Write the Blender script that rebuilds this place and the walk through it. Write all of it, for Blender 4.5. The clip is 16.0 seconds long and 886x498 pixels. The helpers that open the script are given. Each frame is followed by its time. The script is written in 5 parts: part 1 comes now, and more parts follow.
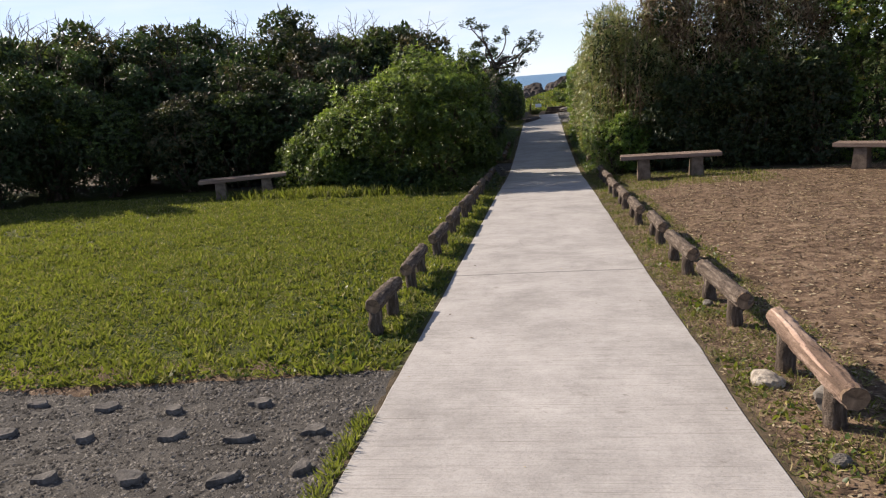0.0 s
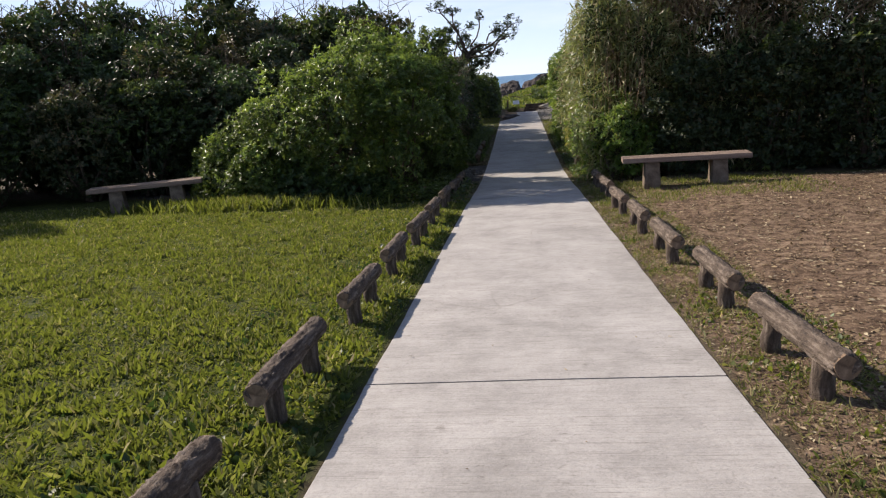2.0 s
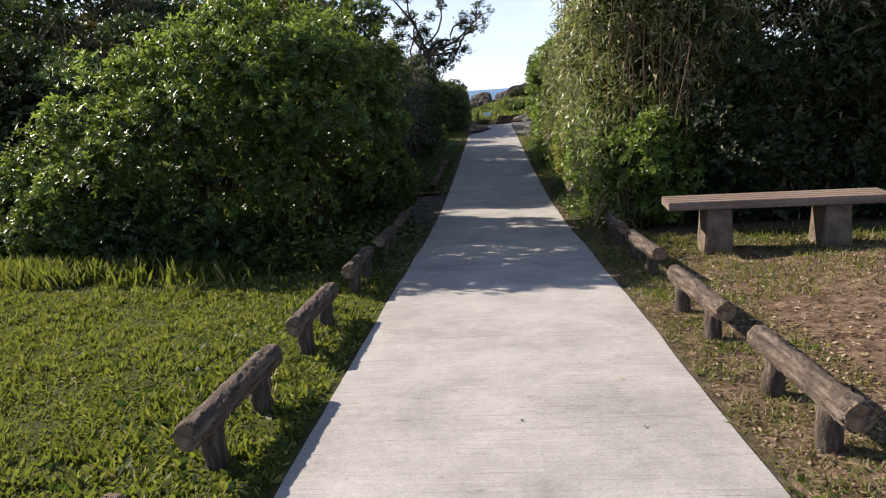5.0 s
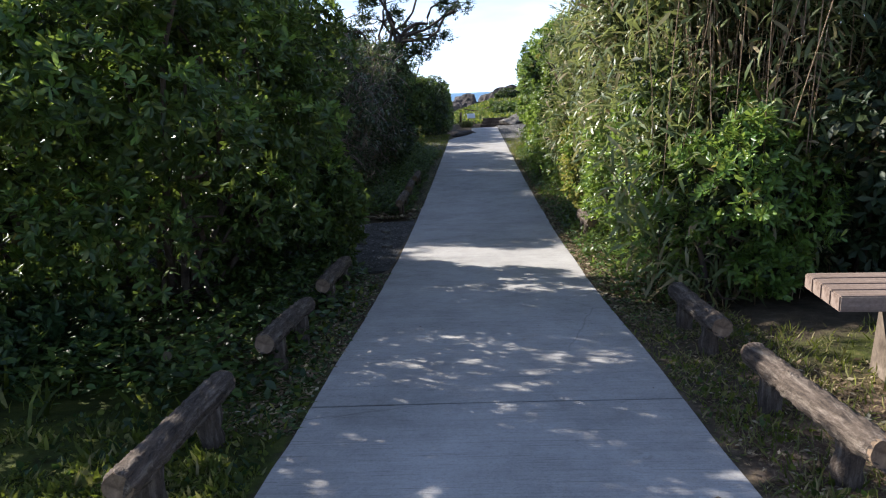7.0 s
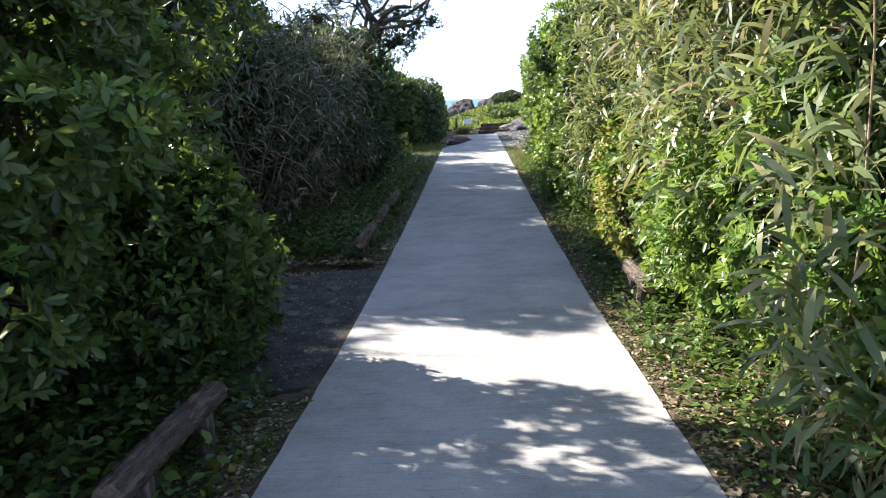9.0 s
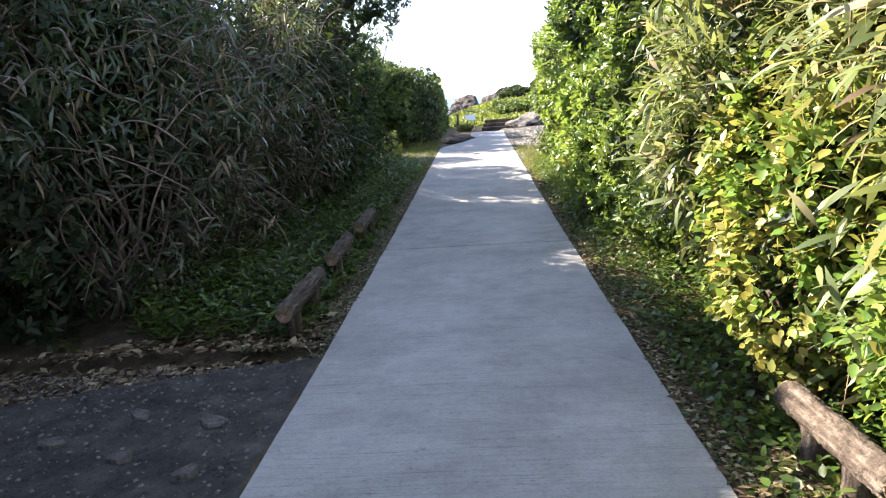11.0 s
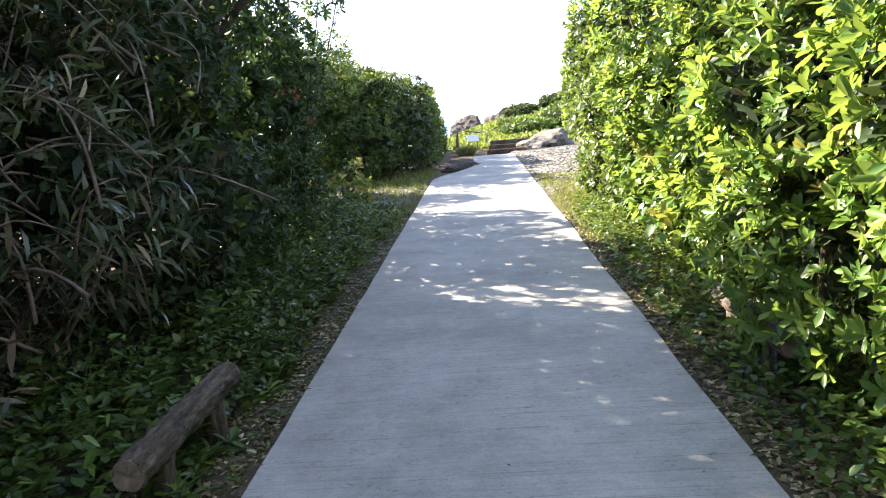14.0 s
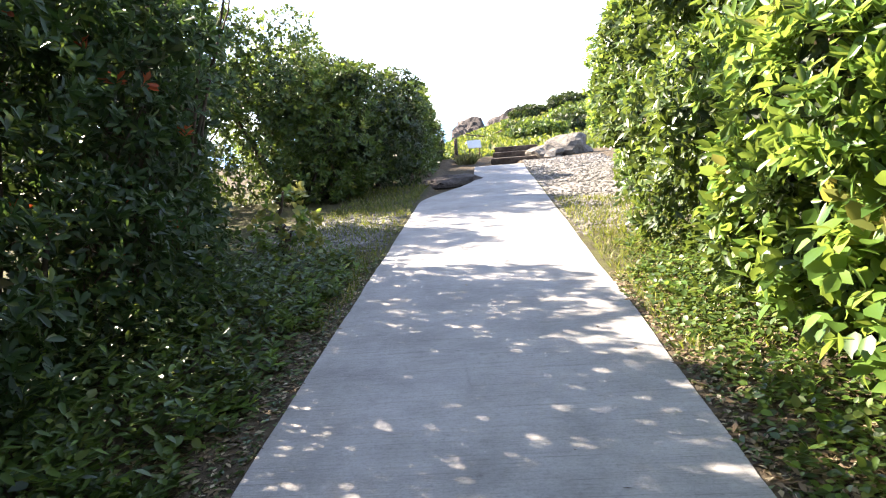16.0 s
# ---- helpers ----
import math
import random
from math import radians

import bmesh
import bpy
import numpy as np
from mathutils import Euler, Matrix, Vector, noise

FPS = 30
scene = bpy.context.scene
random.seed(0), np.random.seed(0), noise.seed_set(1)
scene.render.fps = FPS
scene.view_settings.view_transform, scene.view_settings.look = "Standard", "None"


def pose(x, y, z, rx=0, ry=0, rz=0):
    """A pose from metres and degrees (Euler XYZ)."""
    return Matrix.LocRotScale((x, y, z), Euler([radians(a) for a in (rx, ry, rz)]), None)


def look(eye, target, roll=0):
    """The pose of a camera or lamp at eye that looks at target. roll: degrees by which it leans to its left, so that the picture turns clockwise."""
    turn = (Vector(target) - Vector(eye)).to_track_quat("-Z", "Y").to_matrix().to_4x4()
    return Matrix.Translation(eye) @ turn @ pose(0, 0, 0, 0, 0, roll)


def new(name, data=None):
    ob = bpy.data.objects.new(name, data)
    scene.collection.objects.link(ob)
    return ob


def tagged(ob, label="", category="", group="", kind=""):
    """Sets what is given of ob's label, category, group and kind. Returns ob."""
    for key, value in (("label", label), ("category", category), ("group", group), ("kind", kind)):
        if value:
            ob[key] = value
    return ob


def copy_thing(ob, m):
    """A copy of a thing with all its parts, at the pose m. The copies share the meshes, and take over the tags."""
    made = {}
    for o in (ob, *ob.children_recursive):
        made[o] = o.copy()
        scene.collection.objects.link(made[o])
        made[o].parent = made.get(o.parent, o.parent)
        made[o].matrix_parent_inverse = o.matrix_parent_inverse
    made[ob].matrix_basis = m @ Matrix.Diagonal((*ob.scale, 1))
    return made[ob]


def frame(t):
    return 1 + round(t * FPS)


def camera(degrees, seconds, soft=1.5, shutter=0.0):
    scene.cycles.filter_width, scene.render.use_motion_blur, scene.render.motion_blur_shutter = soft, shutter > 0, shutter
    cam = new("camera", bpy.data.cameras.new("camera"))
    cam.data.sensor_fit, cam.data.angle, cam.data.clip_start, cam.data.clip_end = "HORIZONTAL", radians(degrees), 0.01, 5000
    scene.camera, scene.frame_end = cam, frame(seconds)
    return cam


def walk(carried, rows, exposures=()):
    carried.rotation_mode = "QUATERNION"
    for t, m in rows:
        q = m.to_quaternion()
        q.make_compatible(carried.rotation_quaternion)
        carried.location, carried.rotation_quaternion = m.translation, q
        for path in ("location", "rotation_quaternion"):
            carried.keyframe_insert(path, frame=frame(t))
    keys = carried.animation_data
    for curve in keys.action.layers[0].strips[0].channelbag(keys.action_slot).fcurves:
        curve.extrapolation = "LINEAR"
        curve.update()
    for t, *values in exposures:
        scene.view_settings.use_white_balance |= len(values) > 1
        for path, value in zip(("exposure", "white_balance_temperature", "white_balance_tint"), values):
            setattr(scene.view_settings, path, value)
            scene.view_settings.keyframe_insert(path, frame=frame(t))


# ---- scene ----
# ---- camera ----
cam = camera(66.0, 16.0, 1.15)
PATH = [
    (0, (0.013, -0.238, 1.816), (-0.290, 1.681, 1.341), -4.70),
    (0.5, (-0.017, 0.521, 1.715), (-0.300, 2.442, 1.236), -4.54),
    (1, (-0.028, 1.292, 1.605), (-0.294, 3.216, 1.126), -4.50),
    (1.5, (-0.051, 2.066, 1.530), (-0.304, 3.992, 1.053), -4.56),
    (2, (-0.048, 2.833, 1.486), (-0.287, 4.760, 1.007), -4.50),
    (2.5, (-0.034, 3.597, 1.429), (-0.261, 5.526, 0.952), -4.38),
    (3, (-0.031, 4.370, 1.379), (-0.247, 6.302, 0.908), -4.31),
    (3.5, (-0.041, 5.123, 1.333), (-0.243, 7.057, 0.868), -4.28),
    (4, (-0.025, 5.893, 1.274), (-0.215, 7.830, 0.814), -4.41),
    (4.5, (-0.021, 6.682, 1.224), (-0.197, 8.620, 0.764), -4.38),
    (4.7, (-0.038, 7.007, 1.210), (-0.205, 8.948, 0.755), -4.20),
    (6.8, (-0.052, 10.471, 1.056), (-0.165, 12.419, 0.618), -2.70),
    (7, (-0.052, 10.775, 1.028), (-0.155, 12.722, 0.583), -2.73),
    (7.5, (-0.045, 11.536, 0.997), (-0.143, 13.485, 0.560), -2.95),
    (8, (-0.024, 12.298, 0.934), (-0.121, 14.248, 0.501), -2.95),
    (8.2, (-0.021, 12.590, 0.921), (-0.115, 14.541, 0.493), -2.92),
    (10.3, (0.093, 15.407, 0.814), (-0.024, 17.357, 0.388), -3.19),
    (10.5, (0.068, 15.701, 0.790), (-0.045, 17.649, 0.353), -3.39),
    (11, (0.067, 16.491, 0.730), (-0.052, 18.441, 0.299), -3.87),
    (11.5, (0.038, 17.265, 0.688), (-0.089, 19.216, 0.265), -4.18),
    (12, (0.020, 18.040, 0.657), (-0.104, 19.994, 0.247), -4.51),
    (12.5, (0.017, 18.813, 0.616), (-0.102, 20.769, 0.218), -4.83),
    (13, (0.019, 19.589, 0.583), (-0.102, 21.548, 0.200), -4.96),
    (13.5, (0.010, 20.363, 0.547), (-0.115, 22.324, 0.175), -5.03),
    (14, (0.016, 21.118, 0.549), (-0.111, 23.080, 0.182), -4.81),
    (14.5, (0.027, 21.873, 0.562), (-0.106, 23.835, 0.199), -4.62),
    (15, (0.052, 22.607, 0.566), (-0.083, 24.569, 0.205), -4.71),
    (15.5, (0.057, 23.338, 0.561), (-0.080, 25.301, 0.200), -4.81),
    (16, (0.061, 24.087, 0.576), (-0.076, 26.049, 0.214), -4.76),
]
EXPO = [(0, 0.75, 6550, 14), (2, 0.75, 6350, 14), (4.7, 0.92, 6400, 13), (7.0, 1.3, 5750, 10), (8.2, 1.85, 5600, 9), (10.3, 2.3, 6350, 12), (11.2, 2.75, 6350, 13), (12.5, 2.85, 6150, 12), (14, 3.0, 6450, 10), (16, 2.95, 6600, 13)]
walk(cam, [(t, look(eye, target, roll)) for t, eye, target, roll in PATH], EXPO)

# ---- world and sun ----
SUN_ELEVATION, SUN_AZIMUTH = 33.0, -62.0
world = bpy.data.worlds.new("sky")
scene.world = world
world.use_nodes = True
wn = world.node_tree
sky = wn.nodes.new("ShaderNodeTexSky")
sky.sky_type, sky.sun_disc = "NISHITA", False
sky.sun_elevation, sky.sun_rotation = radians(SUN_ELEVATION), radians(SUN_AZIMUTH)
sky.air_density, sky.dust_density, sky.ozone_density = 0.6, 0.1, 4.0
wn.nodes["Background"].inputs["Strength"].default_value = 0.085
cloud_at = wn.nodes.new("ShaderNodeTexCoord")
cloud_map = wn.nodes.new("ShaderNodeMapping")
cloud_map.inputs["Scale"].default_value = (1.6, 1.6, 9.0)
cloud = wn.nodes.new("ShaderNodeTexNoise")
cloud.inputs["Scale"].default_value, cloud.inputs["Detail"].default_value, cloud.inputs["Roughness"].default_value = 1.7, 7.0, 0.6
cloud_ramp = wn.nodes.new("ShaderNodeValToRGB")
cloud_ramp.color_ramp.elements[0].position, cloud_ramp.color_ramp.elements[0].color = 0.44, (0.08, 0.08, 0.08, 1)
cloud_ramp.color_ramp.elements[1].position, cloud_ramp.color_ramp.elements[1].color = 0.74, (0.4, 0.4, 0.4, 1)
cloud_mix = wn.nodes.new("ShaderNodeMix")
cloud_mix.data_type = "RGBA"
cloud_mix.inputs[7].default_value = (7.2, 7.6, 8.2, 1)
wn.links.new(cloud_at.outputs["Generated"], cloud_map.inputs["Vector"])
wn.links.new(cloud_map.outputs["Vector"], cloud.inputs["Vector"])
wn.links.new(cloud.outputs["Fac"], cloud_ramp.inputs["Fac"])
# sea haze: the sky pales towards the horizon
height = wn.nodes.new("ShaderNodeSeparateXYZ")
haze = wn.nodes.new("ShaderNodeMapRange")
haze.interpolation_type = "SMOOTHSTEP"
haze.inputs["From Min"].default_value, haze.inputs["From Max"].default_value = 0.0, 0.34
haze.inputs["To Min"].default_value, haze.inputs["To Max"].default_value = 0.5, 0.0
veil = wn.nodes.new("ShaderNodeMath")
veil.operation, veil.use_clamp = "ADD", True
wn.links.new(cloud_at.outputs["Generated"], height.inputs[0])
wn.links.new(height.outputs["Z"], haze.inputs["Value"])
wn.links.new(cloud_ramp.outputs["Color"], veil.inputs[0])
wn.links.new(haze.outputs[0], veil.inputs[1])
wn.links.new(veil.outputs[0], cloud_mix.inputs[0])
wn.links.new(sky.outputs["Color"], cloud_mix.inputs[6])
wn.links.new(cloud_mix.outputs[2], wn.nodes["Background"].inputs["Color"])

lamp = bpy.data.lights.new("sun", "SUN")
lamp.energy, lamp.angle, lamp.color = 5.0, radians(0.6), (1.0, 0.88, 0.72)
sun_ob = new("sun", lamp)
_a, _e = radians(SUN_AZIMUTH), radians(SUN_ELEVATION)
sun_ob.matrix_world = look((math.sin(_a) * math.cos(_e) * 60, math.cos(_a) * math.cos(_e) * 60 + 10, math.sin(_e) * 60), (0, 10, 0))

# ---- materials ----


def material(name):
    m = bpy.data.materials.new(name)
    m.use_nodes = True
    t = m.node_tree
    return m, t, t.nodes["Principled BSDF"]


def node(t, kind, **values):
    n = t.nodes.new("ShaderNode" + kind)
    for k, v in values.items():
        n.inputs[k.replace("_", " ")].default_value = v
    return n


def ramp(t, source, stops):
    n = t.nodes.new("ShaderNodeValToRGB")
    e = n.color_ramp.elements
    while len(e) < len(stops):
        e.new(0.5)
    for el, (at, c) in zip(e, stops):
        el.position, el.color = at, (*c, 1)
    t.links.new(source, n.inputs["Fac"])
    return n.outputs["Color"]


def mix(t, fac, a, b, mode="MIX"):
    n = t.nodes.new("ShaderNodeMix")
    n.data_type, n.blend_type = "RGBA", mode
    for socket, v in ((n.inputs[0], fac), (n.inputs[6], a), (n.inputs[7], b)):
        if isinstance(v, (int, float)):
            socket.default_value = v
        elif isinstance(v, tuple):
            socket.default_value = (*v, 1)
        else:
            t.links.new(v, socket)
    return n.outputs[2]


def tex(t, scale, detail=4.0, rough=0.6, stretch=None, coord="Object"):
    c = t.nodes.new("ShaderNodeTexCoord")
    n = node(t, "TexNoise", Scale=scale, Detail=detail, Roughness=rough)
    source = c.outputs[coord]
    if stretch:
        mp = t.nodes.new("ShaderNodeMapping")
        mp.inputs["Scale"].default_value = stretch
        t.links.new(source, mp.inputs["Vector"])
        source = mp.outputs["Vector"]
    t.links.new(source, n.inputs["Vector"])
    return n.outputs["Fac"]


def bump(t, b, height, strength, distance):
    n = node(t, "Bump", Strength=strength, Distance=distance)
    t.links.new(height, n.inputs["Height"])
    t.links.new(n.outputs["Normal"], b.inputs["Normal"])
    return n


def leaf_material(name, stops, glow, rough=0.38, through_share=0.35, patches=0.0):
    m, t, b = material(name)
    g = t.nodes.new("ShaderNodeNewGeometry")
    c = ramp(t, g.outputs["Random Per Island"], stops)
    c = mix(t, 0.35, c, ramp(t, tex(t, 1.3, 2), [(0.3, (0.35, 0.4, 0.35)), (0.7, (1, 1, 1))]), "MULTIPLY")
    if patches:
        c = mix(t, patches, c, ramp(t, tex(t, 8, 6, 0.8), [(0.38, (0.3, 0.32, 0.36)), (0.5, (0.9, 0.9, 0.9)), (0.62, (1.5, 1.4, 1.15))]), "MULTIPLY")
    t.links.new(c, b.inputs["Base Color"])
    b.inputs["Roughness"].default_value = rough
    b.inputs["Specular IOR Level"].default_value = 0.4
    tr = t.nodes.new("ShaderNodeBsdfTranslucent")
    t.links.new(mix(t, 0.6, c, glow), tr.inputs["Color"])
    ms = t.nodes.new("ShaderNodeMixShader")
    ms.inputs[0].default_value = through_share
    t.links.new(b.outputs[0], ms.inputs[1])
    t.links.new(tr.outputs[0], ms.inputs[2])
    t.links.new(ms.outputs[0], t.nodes["Material Output"].inputs["Surface"])
    return m


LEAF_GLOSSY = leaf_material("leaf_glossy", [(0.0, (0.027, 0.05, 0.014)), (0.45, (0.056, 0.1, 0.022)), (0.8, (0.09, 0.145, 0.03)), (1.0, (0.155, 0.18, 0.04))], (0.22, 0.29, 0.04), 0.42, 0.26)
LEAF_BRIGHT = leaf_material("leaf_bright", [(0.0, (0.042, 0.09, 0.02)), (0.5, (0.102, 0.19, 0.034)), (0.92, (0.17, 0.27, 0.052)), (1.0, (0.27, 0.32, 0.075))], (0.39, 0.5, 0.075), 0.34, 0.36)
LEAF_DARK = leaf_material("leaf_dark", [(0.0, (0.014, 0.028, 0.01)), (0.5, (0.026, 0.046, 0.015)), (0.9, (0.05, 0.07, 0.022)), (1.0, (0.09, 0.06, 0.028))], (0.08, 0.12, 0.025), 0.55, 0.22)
LEAF_DEEP = leaf_material("leaf_deep", [(0.0, (0.016, 0.036, 0.013)), (0.5, (0.035, 0.072, 0.022)), (0.85, (0.06, 0.105, 0.03)), (1.0, (0.1, 0.12, 0.035))], (0.1, 0.17, 0.03), 0.48, 0.26)
LEAF_NARROW = leaf_material("leaf_narrow", [(0.0, (0.03, 0.045, 0.02)), (0.5, (0.075, 0.1, 0.05)), (0.85, (0.13, 0.155, 0.08)), (1.0, (0.2, 0.15, 0.1))], (0.18, 0.22, 0.07), 0.25, 0.28)
LEAF_REED = leaf_material("leaf_reed", [(0.0, (0.07, 0.1, 0.036)), (0.55, (0.16, 0.2, 0.08)), (0.8, (0.25, 0.265, 0.12)), (0.9, (0.33, 0.26, 0.14)), (1.0, (0.42, 0.32, 0.18))], (0.4, 0.44, 0.12), 0.42, 0.32)
LEAF_OLIVE = leaf_material("leaf_olive", [(0.0, (0.03, 0.035, 0.015)), (0.5, (0.085, 0.085, 0.034)), (0.85, (0.14, 0.125, 0.055)), (1.0, (0.2, 0.12, 0.06))], (0.16, 0.15, 0.04), 0.5, 0.22)
LEAF_DRY = leaf_material("leaf_dry", [(0.0, (0.06, 0.038, 0.022)), (0.45, (0.17, 0.115, 0.065)), (0.8, (0.32, 0.24, 0.135)), (1.0, (0.5, 0.42, 0.28))], (0.2, 0.14, 0.06), 0.7, 0.1)
LEAF_YELLOW = leaf_material("leaf_yellow", [(0.0, (0.16, 0.2, 0.05)), (0.5, (0.3, 0.3, 0.085)), (1.0, (0.45, 0.37, 0.09))], (0.45, 0.42, 0.08), 0.4, 0.36)
LEAF_RED = leaf_material("leaf_red", [(0.0, (0.25, 0.06, 0.02)), (1.0, (0.5, 0.1, 0.03))], (0.5, 0.1, 0.03), 0.45, 0.35)
GRASS = leaf_material("grass", [(0.0, (0.04, 0.06, 0.01)), (0.4, (0.095, 0.125, 0.018)), (0.8, (0.175, 0.195, 0.034)), (1.0, (0.4, 0.34, 0.15))], (0.32, 0.38, 0.045), 0.7, 0.36, 0.85)
GRASS_DRY = leaf_material("grass_dry", [(0.0, (0.1, 0.13, 0.03)), (0.5, (0.2, 0.19, 0.07)), (1.0, (0.36, 0.29, 0.15))], (0.3, 0.3, 0.08), 0.6, 0.3)


def concrete_material():
    m, t, b = material("concrete")
    fine = tex(t, 75, 6, 0.8)
    broom = tex(t, 7, 6, 0.8, (0.3, 12, 1))
    groove = tex(t, 16, 3, 0.6, (0.12, 9, 1))
    blot = tex(t, 1.7, 8, 0.78)
    stain = tex(t, 7, 7, 0.75)
    c = ramp(t, blot, [(0.32, (0.25, 0.238, 0.226)), (0.5, (0.345, 0.33, 0.315)), (0.68, (0.425, 0.408, 0.391))])
    c = mix(t, 0.33, c, ramp(t, broom, [(0.34, (0.6, 0.58, 0.56)), (0.52, (1, 1, 1))]), "MULTIPLY")
    c = mix(t, 0.75, c, ramp(t, groove, [(0.3, (0.52, 0.5, 0.47)), (0.4, (1, 1, 1)), (0.75, (1.06, 1.06, 1.06))]), "MULTIPLY")
    c = mix(t, 0.5, c, ramp(t, fine, [(0.3, (0.5, 0.5, 0.5)), (0.52, (1.08, 1.08, 1.08))]), "MULTIPLY")
    pit = tex(t, 28, 4, 0.75, (0.7, 1.3, 1))
    c = mix(t, ramp(t, tex(t, 0.9, 3, 0.6), [(0.4, (0.15, 0.15, 0.15)), (0.65, (0.9, 0.9, 0.9))]), c, mix(t, 1.0, c, ramp(t, pit, [(0.32, (0.5, 0.48, 0.45)), (0.4, (1, 1, 1))]), "MULTIPLY"))
    c = mix(t, 0.75, c, ramp(t, stain, [(0.25, (0.45, 0.42, 0.38)), (0.38, (1, 1, 1))]), "MULTIPLY")
    warp = t.nodes.new("ShaderNodeTexNoise")
    warp.inputs["Scale"].default_value, warp.inputs["Detail"].default_value = 5.0, 6.0
    place = t.nodes.new("ShaderNodeTexCoord")
    t.links.new(place.outputs["Object"], warp.inputs["Vector"])
    bent = mix(t, 0.08, place.outputs["Object"], warp.outputs["Color"], "ADD")
    cell = t.nodes.new("ShaderNodeTexVoronoi")
    cell.feature = "DISTANCE_TO_EDGE"
    cell.inputs["Scale"].default_value = 0.42
    t.links.new(bent, cell.inputs["Vector"])
    crack = ramp(t, cell.outputs["Distance"], [(0.0, (0.5, 0.48, 0.45)), (0.0004, (0.75, 0.73, 0.7)), (0.0008, (1, 1, 1))])
    where = ramp(t, tex(t, 0.5, 2, 0.5), [(0.52, (0, 0, 0)), (0.66, (0.5, 0.5, 0.5))])
    c = mix(t, where, c, mix(t, 1.0, c, crack, "MULTIPLY"))
    t.links.new(c, b.inputs["Base Color"])
    b.inputs["Roughness"].default_value = 0.85
    b.inputs["Specular IOR Level"].default_value = 0.3
    bump(t, b, mix(t, 0.45, mix(t, 0.5, fine, groove), pit), 0.8, 0.008)
    return m


CONCRETE = concrete_material()


def rough_material(name, dark, mid, light, scale, bump_d, rough=0.9, stretch=None, fine=60):
    m, t, b = material(name)
    a = tex(t, scale, 7, 0.68, stretch)
    f = tex(t, fine, 4, 0.7)
    c = ramp(t, a, [(0.3, dark), (0.5, mid), (0.72, light)])
    c = mix(t, 0.6, c, ramp(t, f, [(0.3, (0.5, 0.5, 0.5)), (0.65, (1.05, 1.05, 1.05))]), "MULTIPLY")
    t.links.new(c, b.inputs["Base Color"])
    b.inputs["Roughness"].default_value = rough
    b.inputs["Specular IOR Level"].default_value = 0.25
    bump(t, b, mix(t, 0.5, a, f), 0.8, bump_d)
    return m


ASPHALT = rough_material("asphalt", (0.03, 0.028, 0.025), (0.062, 0.057, 0.051), (0.12, 0.11, 0.098), 5.0, 0.02, fine=110)
CHIP = rough_material("asphalt_chip", (0.06, 0.055, 0.049), (0.17, 0.157, 0.14), (0.34, 0.32, 0.285), 55, 0.006, fine=200)
STONE = rough_material("stone", (0.09, 0.082, 0.074), (0.17, 0.155, 0.14), (0.28, 0.26, 0.23), 9, 0.01)
ROCK = rough_material("rock", (0.03, 0.026, 0.025), (0.08, 0.066, 0.06), (0.17, 0.145, 0.13), 0.9, 0.25, fine=7)
PALE_ROCK = rough_material("pale_rock", (0.06, 0.053, 0.047), (0.15, 0.135, 0.118), (0.27, 0.25, 0.22), 5, 0.08, fine=25)
BARK = rough_material("bark_log", (0.03, 0.023, 0.019), (0.12, 0.092, 0.072), (0.3, 0.25, 0.205), 42, 0.03, stretch=(1, 0.1, 1), fine=90)
POST_BARK = rough_material("bark_post", (0.03, 0.023, 0.019), (0.11, 0.084, 0.066), (0.26, 0.215, 0.175), 42, 0.03, stretch=(1, 1, 0.12), fine=90)
CUT_WOOD = rough_material("cut_wood", (0.09, 0.062, 0.042), (0.2, 0.14, 0.092), (0.32, 0.225, 0.15), 22, 0.006)
BARE_LOG = rough_material("bare_log", (0.05, 0.035, 0.026), (0.17, 0.115, 0.085), (0.46, 0.34, 0.27), 9, 0.02, stretch=(1, 0.12, 1), fine=80)
STRIPPED = rough_material("stripped_wood", (0.2, 0.13, 0.1), (0.4, 0.28, 0.22), (0.56, 0.43, 0.35), 14, 0.008, stretch=(1, 0.15, 1), fine=70)
LIGHT_STONE = rough_material("light_stone", (0.16, 0.14, 0.115), (0.36, 0.32, 0.27), (0.52, 0.48, 0.41), 12, 0.02, fine=50)
FLAG = rough_material("flag_stone", (0.055, 0.05, 0.046), (0.125, 0.115, 0.105), (0.24, 0.222, 0.2), 18, 0.012, fine=90)
TWIG = rough_material("twig", (0.03, 0.022, 0.016), (0.085, 0.062, 0.045), (0.16, 0.12, 0.09), 9, 0.01)
BRANCH = rough_material("grey_branch", (0.09, 0.06, 0.048), (0.22, 0.155, 0.125), (0.38, 0.29, 0.24), 9, 0.008)
REED_STALK = rough_material("reed_stalk", (0.12, 0.075, 0.045), (0.3, 0.21, 0.13), (0.48, 0.37, 0.25), 12, 0.004)
PLANK = rough_material("bench_plank", (0.13, 0.09, 0.07), (0.24, 0.18, 0.145), (0.33, 0.26, 0.21), 6, 0.004, stretch=(0.12, 3, 3))
LEG = rough_material("bench_leg", (0.075, 0.056, 0.042), (0.16, 0.125, 0.095), (0.25, 0.2, 0.155), 7, 0.006)
TIMBER = rough_material("timber", (0.03, 0.022, 0.017), (0.075, 0.055, 0.042), (0.14, 0.11, 0.085), 6, 0.01)
GRAVEL = rough_material("gravel_stone", (0.08, 0.074, 0.068), (0.17, 0.158, 0.145), (0.28, 0.265, 0.245), 11, 0.01)
PANEL = rough_material("sign_panel", (0.62, 0.63, 0.64), (0.74, 0.75, 0.75), (0.8, 0.8, 0.8), 3, 0.001, 0.5)


